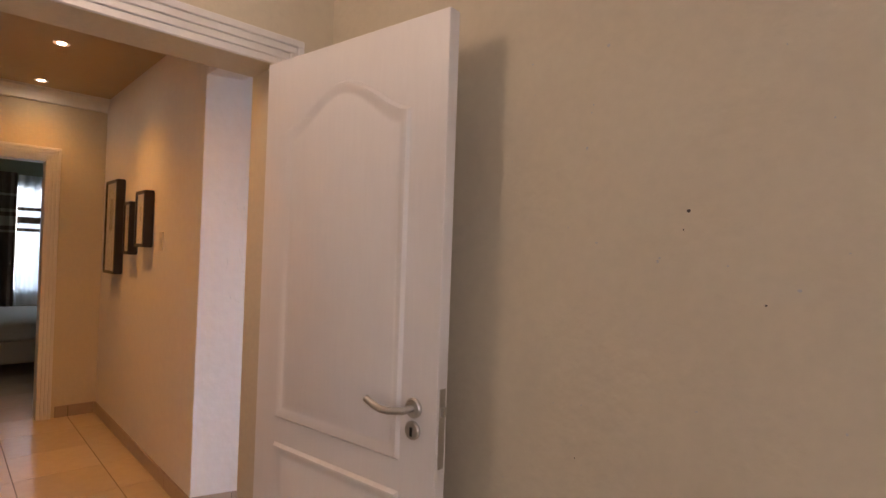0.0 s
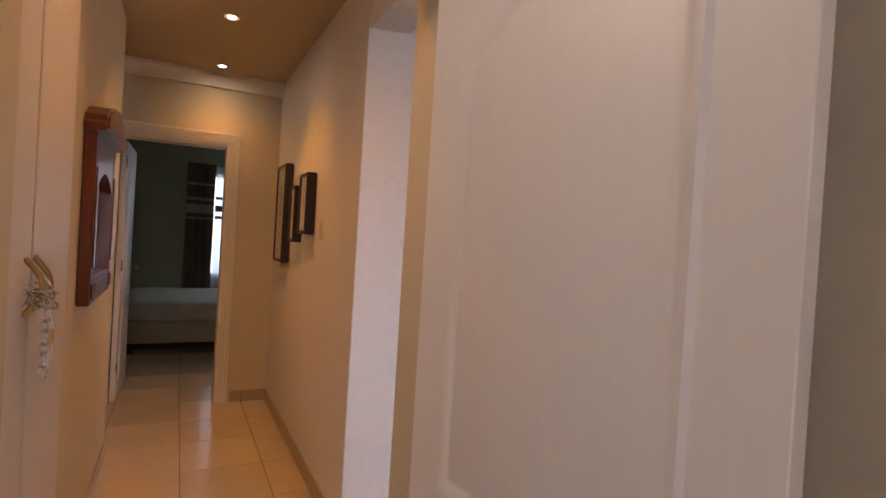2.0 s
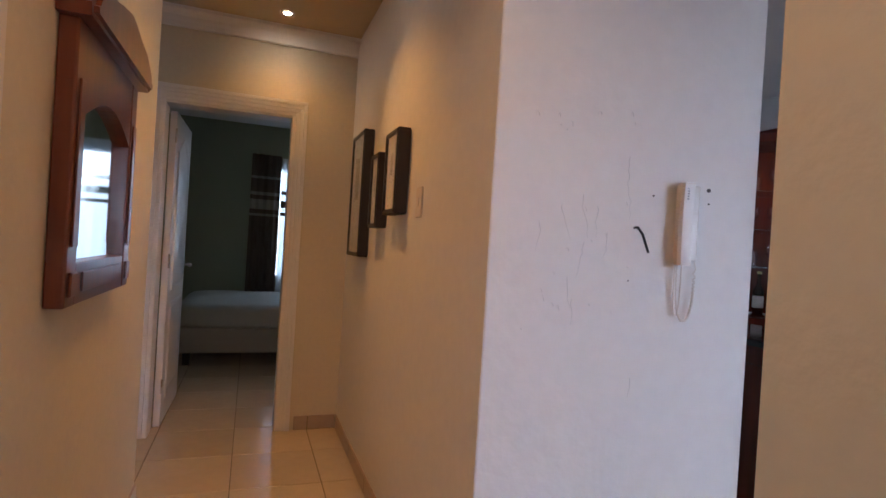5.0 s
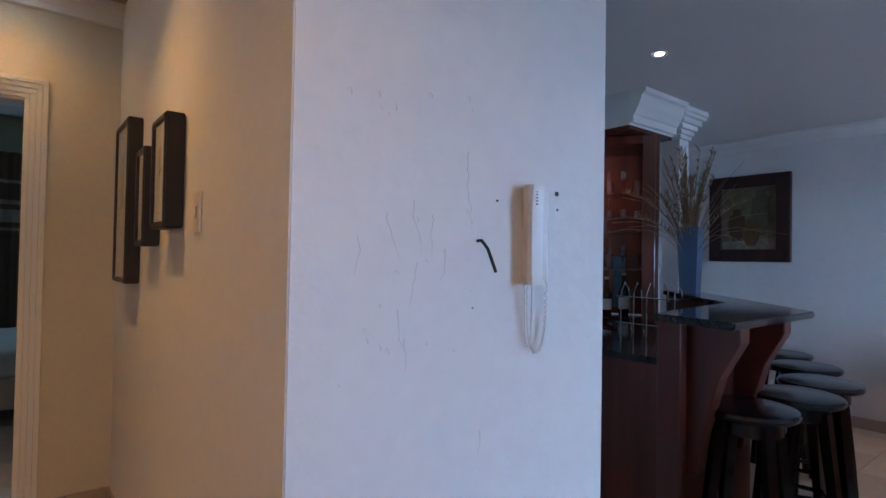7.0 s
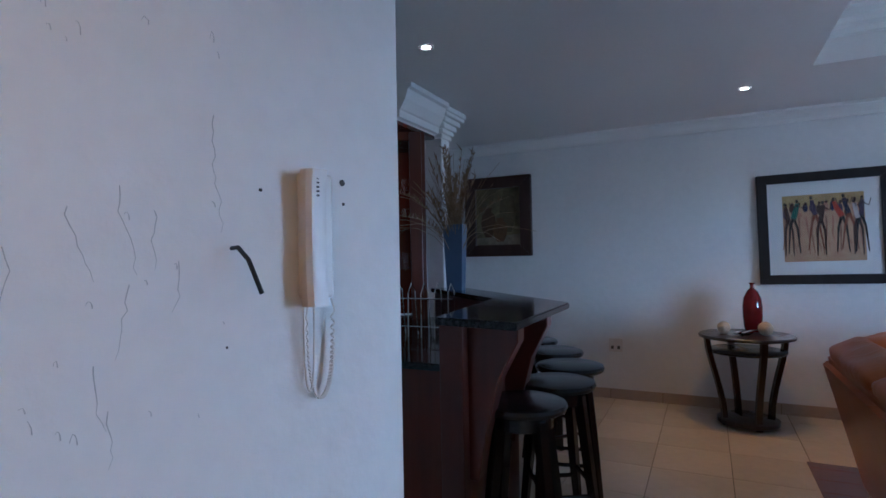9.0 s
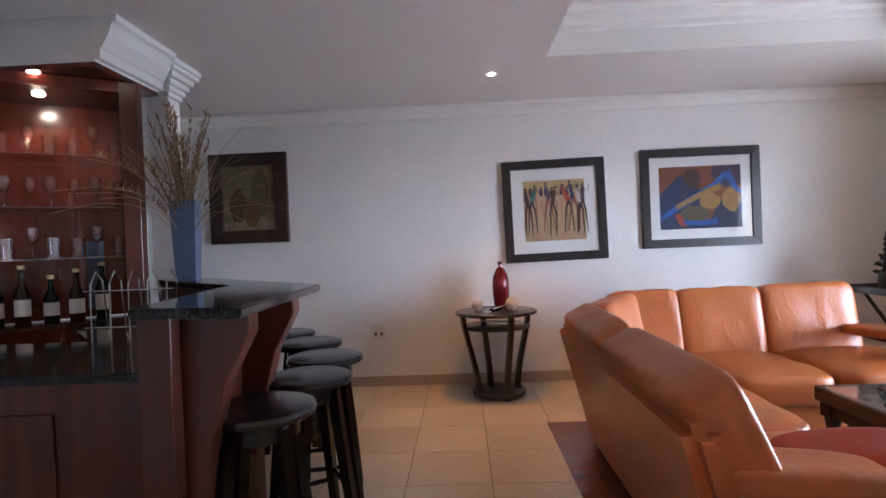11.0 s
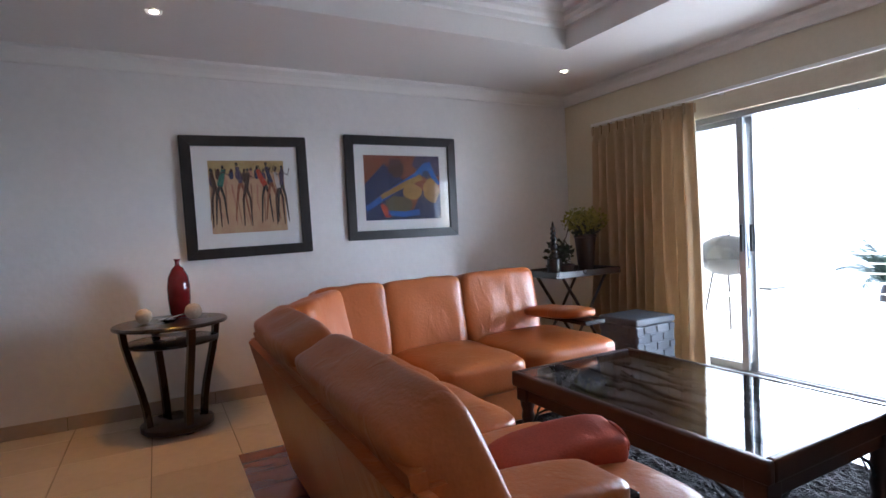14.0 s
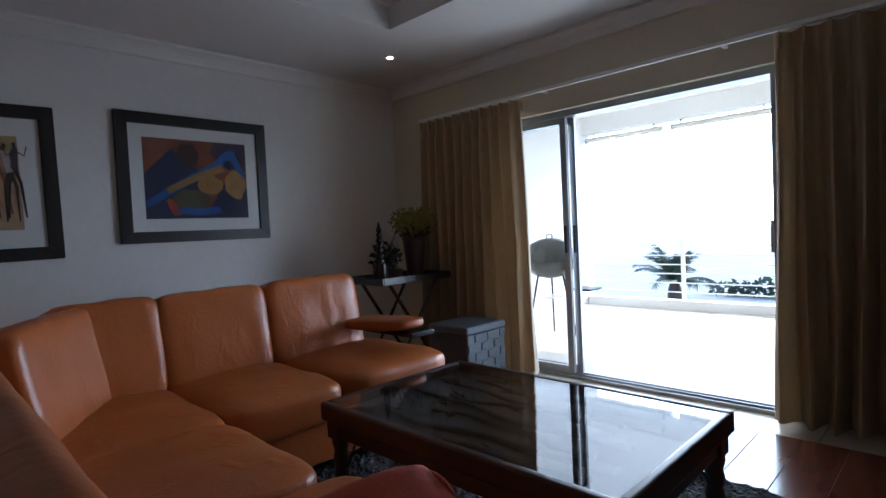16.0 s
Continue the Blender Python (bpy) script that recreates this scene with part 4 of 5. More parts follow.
def corbel(x, y, turn):
    prof = [(0, 0.45), (0.04, 0.45), (0.07, 0.62), (0.13, 0.85), (0.21, 1.0), (0.21, 1.07), (0, 1.07)]
    bm = prism(bmesh.new(), prof, -0.045, 0.045, pose(x, y, 0, 0, 0, turn) @ pose(0, 0, 0, 90, 0, 0))
    bmesh.ops.bevel(bm, geom=bm.edges[:], offset=0.004, segments=1, affect="EDGES")
    part("bracket", bm, MAHOG_RED, bar, "shaped mahogany bracket")


corbel(-3.105, 3.46, 2)
corbel(-3.125, 3.95, 2)
corbel(-3.43, 4.44, 46)
corbel(-3.80, 4.82, 46)
part("corner_post", B(-3.19, -3.09, 3.345, 3.40, 0, 1.07, bevel=0.004), MAHOG_RED, bar)


# stools
def stool():
    st = thing("bar_stool", 0, 0, 0, "glossy black round wooden bar stool tucked at the bar", "stool", "stools along the bar")
    part("seat", lathe(bmesh.new(), [(0.10, 0.675), (0.172, 0.68), (0.185, 0.688), (0.189, 0.702), (0.183, 0.715), (0.160, 0.722), (0.0, 0.720)], n=36, cap=False), BLACK_GLOSS, st, smooth=True)
    part("apron", lathe(bmesh.new(), [(0.125, 0.615), (0.130, 0.62), (0.130, 0.682)], n=32), BLACK_GLOSS, st, smooth=True)
    for k in range(4):
        a = math.pi / 4 + k * math.pi / 2
        c, s = math.cos(a), math.sin(a)
        bm = bmesh.new()
        rows = []
        for z, r, w in ((0.0, 0.205, 0.017), (0.3, 0.165, 0.020), (0.66, 0.118, 0.024)):
            rows.append([bm.verts.new((r * c + w * (i * c - j * s), r * s + w * (i * s + j * c), z)) for i, j in ((-1, -1), (1, -1), (1, 1), (-1, 1))])
        for p, q in zip(rows, rows[1:]):
            for i in range(4):
                bm.faces.new((p[i], p[(i + 1) % 4], q[(i + 1) % 4], q[i]))
        bm.faces.new(rows[0]), bm.faces.new(rows[-1])
        bmesh.ops.bevel(bm, geom=[e for e in bm.edges if abs(e.verts[0].co.z - e.verts[1].co.z) > 0.1], offset=0.006, segments=2, affect="EDGES")
        part("leg", bm, BLACK_GLOSS, st)
        b = a + math.pi / 2
        r, z = 0.178, 0.20 + 0.05 * (k % 2)
        part("stretcher", tube(bmesh.new(), [(r * c, r * s, z), (r * math.cos(b), r * math.sin(b), z)], 0.011, 8), BLACK_GLOSS, st, smooth=True)
    return st


SPOTS = [(-2.96, 3.66, 8), (-2.92, 4.08, 31), (-2.95, 4.49, 12), (-3.15, 4.91, 50), (-3.41, 5.28, 20)]
st0 = stool()
st0.matrix_basis = pose(SPOTS[0][0], SPOTS[0][1], 0, 0, 0, SPOTS[0][2])
for x, y, a in SPOTS[1:]:
    copy_thing(st0, pose(x, y, 0, 0, 0, a))

# canopy over the bar, with a white crown
can = tagged(part("bar_canopy", B(XW, -4.05, 4.48, 5.05, 2.24, ZC, bevel=0.003), PLASTER_W), "plastered bulkhead over the back bar", "bulkhead", kind="structure")
tagged(part("trim_canopy_soffit", B(XW, -4.055, 4.485, 5.045, 2.215, 2.239), MAHOG), "mahogany boarding under the bulkhead", "trim", kind="structure")
CROWN = [(0.12, 0), (0.118, 0.03), (0.095, 0.04), (0.075, 0.10), (0.04, 0.16), (0.03, 0.17), (0.028, 0.215), (0.0, 0.22)]
moulding("trim_canopy_crown", (-4.05, 4.48), (-4.05, 5.05), (1, 0), CROWN, ZC, "white crown moulding on the bulkhead")
col = thing("column", -4.13, 5.24, 0, "square white column with a moulded capital", "column")
tagged(col, kind="structure")
part("shaft", B(-0.07, 0.07, -0.07, 0.07, 0, 2.25, bevel=0.006), PLASTER_W, col)
bm = bmesh.new()
for k, (r, z0, z1) in enumerate(((0.085, 2.25, 2.285), (0.10, 2.285, 2.32), (0.118, 2.32, 2.36), (0.14, 2.36, 2.40), (0.165, 2.40, 2.43), (0.175, 2.43, ZC))):
    box(bm, -r, r, -r, r, z0, z1, bevel=0.008)
part("capital", bm, MOULD, col, "white stepped capital")

# back bar cabinet with glass shelves
CAB = pose(-4.52, 4.72, 0, 0, 0, 33)
cab = thing("back_bar_cabinet", 0, 0, 0, "mahogany back bar cabinet with glass shelves of glasses", "cabinet")
cab.matrix_basis = CAB
part("back_panel", B(-0.46, 0.46, 0.21, 0.235, 0.9, 2.212), MAHOG, cab)
for x in (-0.47, 0.445):
    part("side_panel", B(x, x + 0.025, -0.24, 0.235, 0, 2.212, bevel=0.003), MAHOG_RED, cab)
part("door_stile", B(0.36, 0.444, -0.245, -0.22, 0.9, 2.205, bevel=0.003), MAHOG_RED, cab)
part("base_unit", B(-0.444, 0.444, -0.22, 0.235, 0, 0.89), MAHOG, cab)
part("top_board", B(-0.444, 0.444, -0.24, 0.209, 2.15, 2.212, bevel=0.004), MAHOG, cab)
# mirror strip in plain blue-grey, which paints its dim reflection
part("mirror_strip", B(0.16, 0.25, 0.203, 0.209, 0.95, 1.35), BLUE_GLAZE, cab, "narrow mirror strip, its dim reflection painted blue-grey")
for z in (1.25, 1.52, 1.80):
    part("shelf", B(-0.444, 0.444, -0.20, 0.20, z, z + 0.008), TABLE_GLASS, cab, "clear glass shelf")
lamp = bpy.data.lights.new("cabinet_lamp", "SPOT")
lamp.energy, lamp.color, lamp.spot_size, lamp.shadow_soft_size = 0.8, (1.0, 0.45, 0.16), radians(120), 0.02
lob = new("cabinet_lamp", lamp)
lob.matrix_world = CAB @ look((0, -0.06, 2.13), (0, 0.13, 1.0))
cl = thing("cabinet_downlight", -4.50, 4.67, 2.15, "small lit halogen spot inside the bar cabinet", "light")
part("bulb", lathe(bmesh.new(), [(0.026, -0.008), (0.030, -0.0005)], n=16), LAMP_GLOW, cl)
sp = thing("canopy_spot", -4.40, 4.52, 2.215, "small lit halogen spot under the bulkhead", "light")
part("bulb", lathe(bmesh.new(), [(0.022, -0.006), (0.028, -0.0005)], n=16), LAMP_GLOW, sp)


def drinking_glass(kind):
    g = thing("drinking_glass", 0, 0, 0, "clear drinking glass on a glass shelf", "glass", "glasses in the bar cabinet")
    if kind:
        prof = [(0.030, 0), (0.030, 0.003), (0.004, 0.008), (0.004, 0.075), (0.022, 0.10), (0.032, 0.13), (0.028, 0.17), (0.026, 0.17), (0.030, 0.13), (0.019, 0.102), (0.001, 0.085)]
    else:
        prof = [(0.030, 0), (0.034, 0.11), (0.032, 0.11), (0.028, 0.008), (0.001, 0.008)]
    part("bowl", lathe(bmesh.new(), prof, n=16), GLASS, g, smooth=True)
    return g


ga, gb = drinking_glass(0), drinking_glass(1)
first = {0: ga, 1: gb}
used = set()
for lv, z in enumerate((1.258, 1.528, 1.808)):
    for k in range(8):
        kind = lv % 2 if k % 3 else 1
        m = CAB @ pose(-0.37 + 0.10 * k, -0.10 + 0.09 * (k % 2), z)
        if kind not in used:
            first[kind].matrix_basis = m
            used.add(kind)
        else:
            copy_thing(first[kind], m)


def bottle(x, y, z, h, material, label):
    b = thing("bottle", x, y, z, label, "bottle", "bottles behind the bar")
    r = 0.036
    part("body", lathe(bmesh.new(), [(r * 0.9, 0), (r, 0.01), (r, h * 0.6), (r * 0.4, h * 0.76), (r * 0.36, h * 0.96), (r * 0.42, h)], n=18), material, b, smooth=True)
    part("label", lathe(bmesh.new(), [(r + 0.0006, h * 0.2), (r + 0.0006, h * 0.48)], n=18, cap=False), PLASTIC, b, "pale paper label")
    part("cap", lathe(bmesh.new(), [(r * 0.44, h + 0.0005), (r * 0.44, h + 0.02)], n=12), BRASS, b)


for k in range(6):
    bottle(*(CAB @ Vector((-0.36 + 0.12 * k, -0.06 + 0.05 * (k % 2), 0.895))), 0.25 + 0.03 * (k % 3), (BOTTLE, BOTTLE_G)[k % 2], "dark glass spirit bottle with a pale label")

# wine rack, tall vase with dried grass
rack = thing("bottle_rack", -3.62, 4.05, 0.90, "small chrome wire rack on the bar work top", "rack")
for k in range(5):
    x = -0.16 + 0.08 * k
    pts = [(x, -0.06, 0.002), (x, -0.055, 0.24), (x, -0.02, 0.29), (x, 0.02, 0.25), (x, 0.05, 0.002)]
    part("wire", tube(bmesh.new(), pts, 0.0035, 6), STEEL, rack, smooth=True)
for z in (0.06, 0.21):
    part("cross_wire", tube(bmesh.new(), [(-0.19, -0.058, z), (0.19, -0.058, z)], 0.004, 6), CHROME, rack, smooth=True)
VX, VY = -3.80, 4.83
vase = thing("tall_vase", VX, VY, 1.102, "tall square slate-blue ceramic vase on the bar", "vase", rz=10)
bm = bmesh.new()
lo = [bm.verts.new((x, y, 0)) for x, y in ((-0.052, -0.052), (0.052, -0.052), (0.052, 0.052), (-0.052, 0.052))]
hi = [bm.verts.new((v.co.x * 1.32, v.co.y * 1.32, 0.45)) for v in lo]
bm.faces.new(lo[::-1])
inn = [bm.verts.new((v.co.x * 1.16, v.co.y * 1.16, 0.45)) for v in lo]
bot = [bm.verts.new((v.co.x * 0.85, v.co.y * 0.85, 0.02)) for v in lo]
for i in range(4):
    j = (i + 1) % 4
    bm.faces.new((lo[i], lo[j], hi[j], hi[i])), bm.faces.new((hi[i], hi[j], inn[j], inn[i])), bm.faces.new((inn[i], inn[j], bot[j], bot[i]))
bm.faces.new(bot)
part("body", bm, BLUE_GLAZE, vase)
dried = thing("dried_grass", VX, VY, 1.13, "bunch of dry beige ornamental grass stems", "dried plant")
rnd = random.Random(12)
for k in range(84):
    a, spread, length = rnd.uniform(0, 6.28), abs(rnd.gauss(0, 0.22)), rnd.uniform(0.62, 0.95)
    if k % 9 == 0:
        spread, length = rnd.uniform(0.4, 0.62), rnd.uniform(0.7, 0.9)
    pts = []
    for i in range(7):
        u = i / 6
        out = 0.03 * u + spread * u ** 2.2
        pts.append((out * math.cos(a), out * math.sin(a), 0.01 + length * u - 1.1 * max(0, spread - 0.2) * u ** 3))
    bm = tube(bmesh.new(), pts, 0.0028, 5, 0.0012)
    if k % 9 and k % 2:
        top = [Vector(p) for p in pts[3:]]
        for i in range(60):
            u = rnd.random()
            s = u * (len(top) - 1)
            p = top[int(s)].lerp(top[min(int(s) + 1, len(top) - 1)], s % 1)
            d = Vector((rnd.uniform(-1, 1), rnd.uniform(-1, 1), rnd.uniform(0.6, 2.2))).normalized() * rnd.uniform(0.02, 0.06)
            side = d.cross(Vector((rnd.random(), rnd.random(), 0.1))).normalized() * 0.006
            bm.faces.new([bm.verts.new(q) for q in (p - side, p + side, p + d)])
    part("stem", bm, STRAW, dried)

# ---- living room floor coverings ----
lam = thing("wood_floor_panel", 0, 0, 0, "glossy red-brown wood flooring laid over the tiles", "floor")
tagged(lam, kind="structure")
y = 2.0
k = 0
while y < 5.49:
    part("plank", B(-1.715, 1.425, y + 0.001, min(y + 0.187, 5.50), 0.0005, 0.008, bevel=0.0012, seg=1), LAMINATE, lam)
    y += 0.189
rug = tagged(new("rug"), "dark grey shaggy rug under the coffee table", "rug")
rug.matrix_basis = pose(-0.08, 3.95, 0.008)
bm = bmesh.new()
nx, ny, hx, hy = 90, 110, 0.80, 1.15
rnd = random.Random(3)
vs = [[bm.verts.new((-hx + 2 * hx * i / nx + rnd.uniform(-0.006, 0.006), -hy + 2 * hy * j / ny + rnd.uniform(-0.006, 0.006), 0.010 + rnd.uniform(0, 0.014))) for j in range(ny + 1)] for i in range(nx + 1)]
for i in range(nx):
    for j in range(ny):
        bm.faces.new((vs[i][j], vs[i + 1][j], vs[i + 1][j + 1], vs[i][j + 1]))
part("shag", bm, RUG, rug)
part("backing", B(-hx, hx, -hy, hy, 0.0, 0.009), RUG, rug)

# ---- corner sofa ----
sofa = thing("corner_sofa", 0, 0, 0, "large tan-orange leather corner sofa with creased cushions", "sofa")


def soft(name, x0, x1, y0, y1, z0, z1, p=6, tilt=(0, 0, 0), wr=0.006, crown=0.0, n=14, label="", material=LEATHER, parent=None):
    m = pose((x0 + x1) / 2, (y0 + y1) / 2, (z0 + z1) / 2, *tilt)
    return part(name, cushion(bmesh.new(), m, (x1 - x0) / 2, (y1 - y0) / 2, (z1 - z0) / 2, p, n, wr, crown), material, parent or sofa, label, smooth=True)


# north run: bases, seats, backs
soft("seat_base", -0.80, 0.46, 4.86, 5.62, 0.07, 0.30, 14, wr=0.002)
soft("seat_cushion", -0.80, -0.215, 4.80, 5.56, 0.26, 0.455, 7, crown=0.018)
soft("seat_cushion", -0.205, 0.49, 4.80, 5.56, 0.26, 0.465, 7, crown=0.02)
soft("corner_seat", -1.50, -0.79, 4.72, 5.55, 0.24, 0.452, 7, crown=0.015)
soft("back_cushion", -0.81, -0.25, 5.45, 5.68, 0.38, 0.872, 9, (-11, 0, 0), 0.009)
soft("back_cushion", -0.245, 0.36, 5.45, 5.68, 0.38, 0.882, 9, (-11, 0, 0), 0.009)
soft("back_cushion", -1.25, -0.80, 5.44, 5.67, 0.38, 0.872, 9, (-11, 0, 3), 0.009)
soft("corner_back", -1.64, -0.94, 5.165, 5.39, 0.38, 0.86, 8, (-11, 0, 59), 0.008)
bm = prism(bmesh.new(), [(0.40, 5.66), (0.40, 5.82), (-1.20, 5.82), (-1.705, 5.02), (-1.705, 3.22), (-1.60, 3.22), (-1.57, 4.96), (-1.12, 5.66)], 0.05, 0.75)
for v in bm.verts:
    k = (0.75 - v.co.z) / 0.70
    v.co.x += 0.18 * k if v.co.x < -1.5 else 0
bmesh.ops.bevel(bm, geom=bm.edges[:], offset=0.035, segments=4, affect="EDGES")
part("outer_back", bm, LEATHER, sofa, "smooth leather outer back", smooth=True)
# west run
soft("seat_base", -1.50, -0.84, 3.28, 4.80, 0.07, 0.30, 14, wr=0.002)
soft("seat_cushion", -1.56, -0.80, 4.07, 4.78, 0.26, 0.452, 7, crown=0.018)
soft("seat_cushion", -1.56, -0.74, 3.26, 4.06, 0.26, 0.45, 7, crown=0.02)
soft("back_cushion", -1.605, -1.415, 4.20, 5.02, 0.37, 0.875, 8, (0, -24, 0), 0.007)
soft("back_cushion", -1.605, -1.415, 3.27, 4.205, 0.37, 0.865, 8, (0, -24, 0), 0.007)
# arms with black brackets
bm = prism(bmesh.new(), [(-1.40, 0.06), (-0.84, 0.06), (-0.84, 0.36), (-1.20, 0.45), (-1.38, 0.58), (-1.52, 0.62)], -3.34, -3.26, pose(0, 0, 0, 90, 0, 0))
bmesh.ops.bevel(bm, geom=bm.edges[:], offset=0.02, segments=3, affect="EDGES")
part("side_panel", bm, LEATHER, sofa, "smooth leather end panel", smooth=True)
arm = part("arm_bracket", B(-1.30, -1.05, 3.29, 3.42, 0.49, 0.535, bevel=0.006), BLACK_GLOSS, sofa, "black wooden arm bracket")
soft("arm_pad", -1.58, -1.09, 3.25, 3.46, 0.515, 0.61, 5, (0, 5, 0), 0.004)
part("arm_bracket", B(0.28, 0.45, 4.90, 5.36, 0.545, 0.575, bevel=0.006), BLACK_GLOSS, sofa, "black wooden arm bracket")
soft("arm_pad", 0.20, 0.44, 4.92, 5.50, 0.565, 0.635, 4, (-4, 0, 0), 0.004)
for x, y in ((0.38, 4.95), (0.38, 5.6), (-0.9, 3.34), (-1.42, 3.34), (-1.42, 5.1), (-0.75, 4.95)):
    part("foot", B(x - 0.03, x + 0.03, y - 0.03, y + 0.03, 0.008, 0.08, bevel=0.004), BLACK_GLOSS, sofa, "short black foot")
pil = thing("scatter_cushion", -0.98, 3.69, 0.458, "brick-red velvet bolster cushion lying on the sofa", "cushion", rz=-14)
bm = cushion(bmesh.new(), pose(0, 0, 0.02, 10, -6, 0), 0.215, 0.105, 0.050, 5, 14, 0.008)
part("cover", bm, RED_CLOTH, pil, smooth=True)
part("piping", tube(bmesh.new(), [(0.206, 0.080 * math.cos(a), 0.040 + 0.039 * math.sin(a)) for a in [2 * math.pi * i / 24 for i in range(25)]], 0.006, 6), RED_CLOTH, pil, "ruched red end piping", smooth=True)

# ---- coffee table ----
# greyer than the rails: dust, plus the glass's room reflection put into the colour
CARVED = wood("carved_board", (0.045, 0.040, 0.039), (0.085, 0.078, 0.075), 0.8, 10)
ct = thing("coffee_table", -0.093, 3.95, 0.018, "dark carved wooden coffee table with an inset glass top", "table")
HX, HY, ZT = 0.415, 0.645, 0.445
for s in (-1, 1):
    part("top_rail", B(*sorted((s * HX, s * (HX - 0.034))), -HY, HY, ZT - 0.075, ZT, bevel=0.010, seg=3), TABLEWOOD, ct)
    part("top_rail", B(-HX + 0.034, HX - 0.034, *sorted((s * HY, s * (HY - 0.034))), ZT - 0.075, ZT, bevel=0.010, seg=3), TABLEWOOD, ct)
    part("apron", B(*sorted((s * (HX - 0.03), s * (HX - 0.055))), -HY + 0.06, HY - 0.06, ZT - 0.14, ZT - 0.076, bevel=0.004), TABLEWOOD, ct)
    part("apron", B(-HX + 0.06, HX - 0.06, *sorted((s * (HY - 0.03), s * (HY - 0.055))), ZT - 0.14, ZT - 0.076, bevel=0.004), TABLEWOOD, ct)
part("inset_board", B(-HX + 0.03, HX - 0.03, -HY + 0.03, HY - 0.03, ZT - 0.06, ZT - 0.045), CARVED, ct, "carved board under the glass")
rnd = random.Random(31)
for k in range(7):
    # long winding carved roots
    x0, ph = -0.30 + 0.10 * k + rnd.uniform(-0.02, 0.02), rnd.uniform(0, 6.28)
    y0, y1 = rnd.uniform(-0.56, -0.35), rnd.uniform(0.25, 0.56)
    pts = [(x0 + 0.030 * math.sin(ph + 5.0 * u) + 0.014 * math.sin(2 * ph + 13 * u), y0 + (y1 - y0) * u, ZT - 0.043) for u in [i / 22 for i in range(23)]]
    part("carving", tube(bmesh.new(), pts, 0.022, 8, 0.008), CARVED, ct, "winding carved root, dusty grey with the room's reflection put in", smooth=True)
for k in range(16):
    cx, cy, a = rnd.uniform(-0.33, 0.33), rnd.uniform(-0.55, 0.55), rnd.uniform(-0.5, 0.5)
    L = rnd.uniform(0.06, 0.14)
    pts = [(cx + L * (i / 6 - 0.5) * math.sin(a), cy + L * (i / 6 - 0.5) * math.cos(a), ZT - 0.042) for i in range(7)]
    part("carving", tube(bmesh.new(), pts, 0.014, 6, 0.003), CARVED, ct, smooth=True)
part("glass_top", B(-HX + 0.03, HX - 0.03, -HY + 0.03, HY - 0.03, ZT - 0.012, ZT - 0.004), TABLE_GLASS, ct, "clear inset glass top").visible_shadow = False
for sx in (-1, 1):
    for sy in (-1, 1):
        prof = [(0.024, 0.0), (0.030, 0.03), (0.022, 0.06), (0.032, 0.09), (0.026, 0.12), (0.034, 0.16), (0.026, 0.19), (0.034, 0.22), (0.028, 0.25), (0.036, 0.28), (0.036, 0.30)]
        leg = part("leg", lathe(bmesh.new(), prof, sx * (HX - 0.055), sy * (HY - 0.055), 20), TABLEWOOD, ct, "turned dark wooden leg", smooth=True)
        part("leg_block", B(sx * (HX - 0.055) - 0.038, sx * (HX - 0.055) + 0.038, sy * (HY - 0.055) - 0.038, sy * (HY - 0.055) + 0.038, 0.30, ZT - 0.076, bevel=0.004), TABLEWOOD, leg)
        for d in ((1, 0), (0, 1)):
            pts = [(sx * (HX - 0.055 - d[0] * (0.04 + 0.15 * u)), sy * (HY - 0.055 - d[1] * (0.04 + 0.15 * u)), 0.19 + 0.12 * math.sqrt(u)) for u in (0, 0.15, 0.35, 0.6, 1.0)]
            part("iron_brace", tube(bmesh.new(), pts, 0.006, 6), BLACK_RUBBER, ct, "curved black iron brace", smooth=True)

# ---- round side table ----
SX, SY = -1.99, 6.22
sd = thing("side_table", SX, SY, 0, "dark two-tier round side table with curved legs", "table")
sd.scale = (1.05, 1.05, 1.055)
part("top", lathe(bmesh.new(), [(0.30, 0.632), (0.315, 0.636), (0.318, 0.648), (0.31, 0.656), (0.0, 0.656)], n=48, cap=False), DARKWOOD, sd, smooth=True)
part("shelf", lathe(bmesh.new(), [(0.25, 0.525), (0.262, 0.53), (0.262, 0.542), (0.25, 0.546)], n=40), DARKWOOD, sd, smooth=True)
part("base", lathe(bmesh.new(), [(0.19, 0.012), (0.205, 0.02), (0.205, 0.045), (0.19, 0.052)], n=40), DARKWOOD, sd, smooth=True)
for k in range(4):
    a = radians(20 + 90 * k)
    pts = [((0.275 - 0.115 * math.sin(math.pi * 0.5 * (1 - z / 0.63)) ** 1.5 + 0.06 * max(0, 0.08 - z)) , z) for z in (0.63, 0.55, 0.45, 0.35, 0.25, 0.15, 0.05, 0.0)]
    bm = bmesh.new()
    rows = []
    for r, z in pts:
        rows.append([bm.verts.new((r * math.cos(a) + i * 0.017 * math.cos(a) - j * 0.020 * math.sin(a), r * math.sin(a) + i * 0.017 * math.sin(a) + j * 0.020 * math.cos(a), z)) for i, j in ((-1, -1), (1, -1), (1, 1), (-1, 1))])
    for p, q in zip(rows, rows[1:]):
        for i in range(4):
            bm.faces.new((p[i], p[(i + 1) % 4], q[(i + 1) % 4], q[i]))
    bm.faces.new(rows[0]), bm.faces.new(rows[-1])
    part("leg", bm, DARKWOOD, sd, smooth=True)
vs_ = thing("red_vase", -1.93, 6.38, 0.693, "glossy oxblood red ceramic bottle vase", "vase")
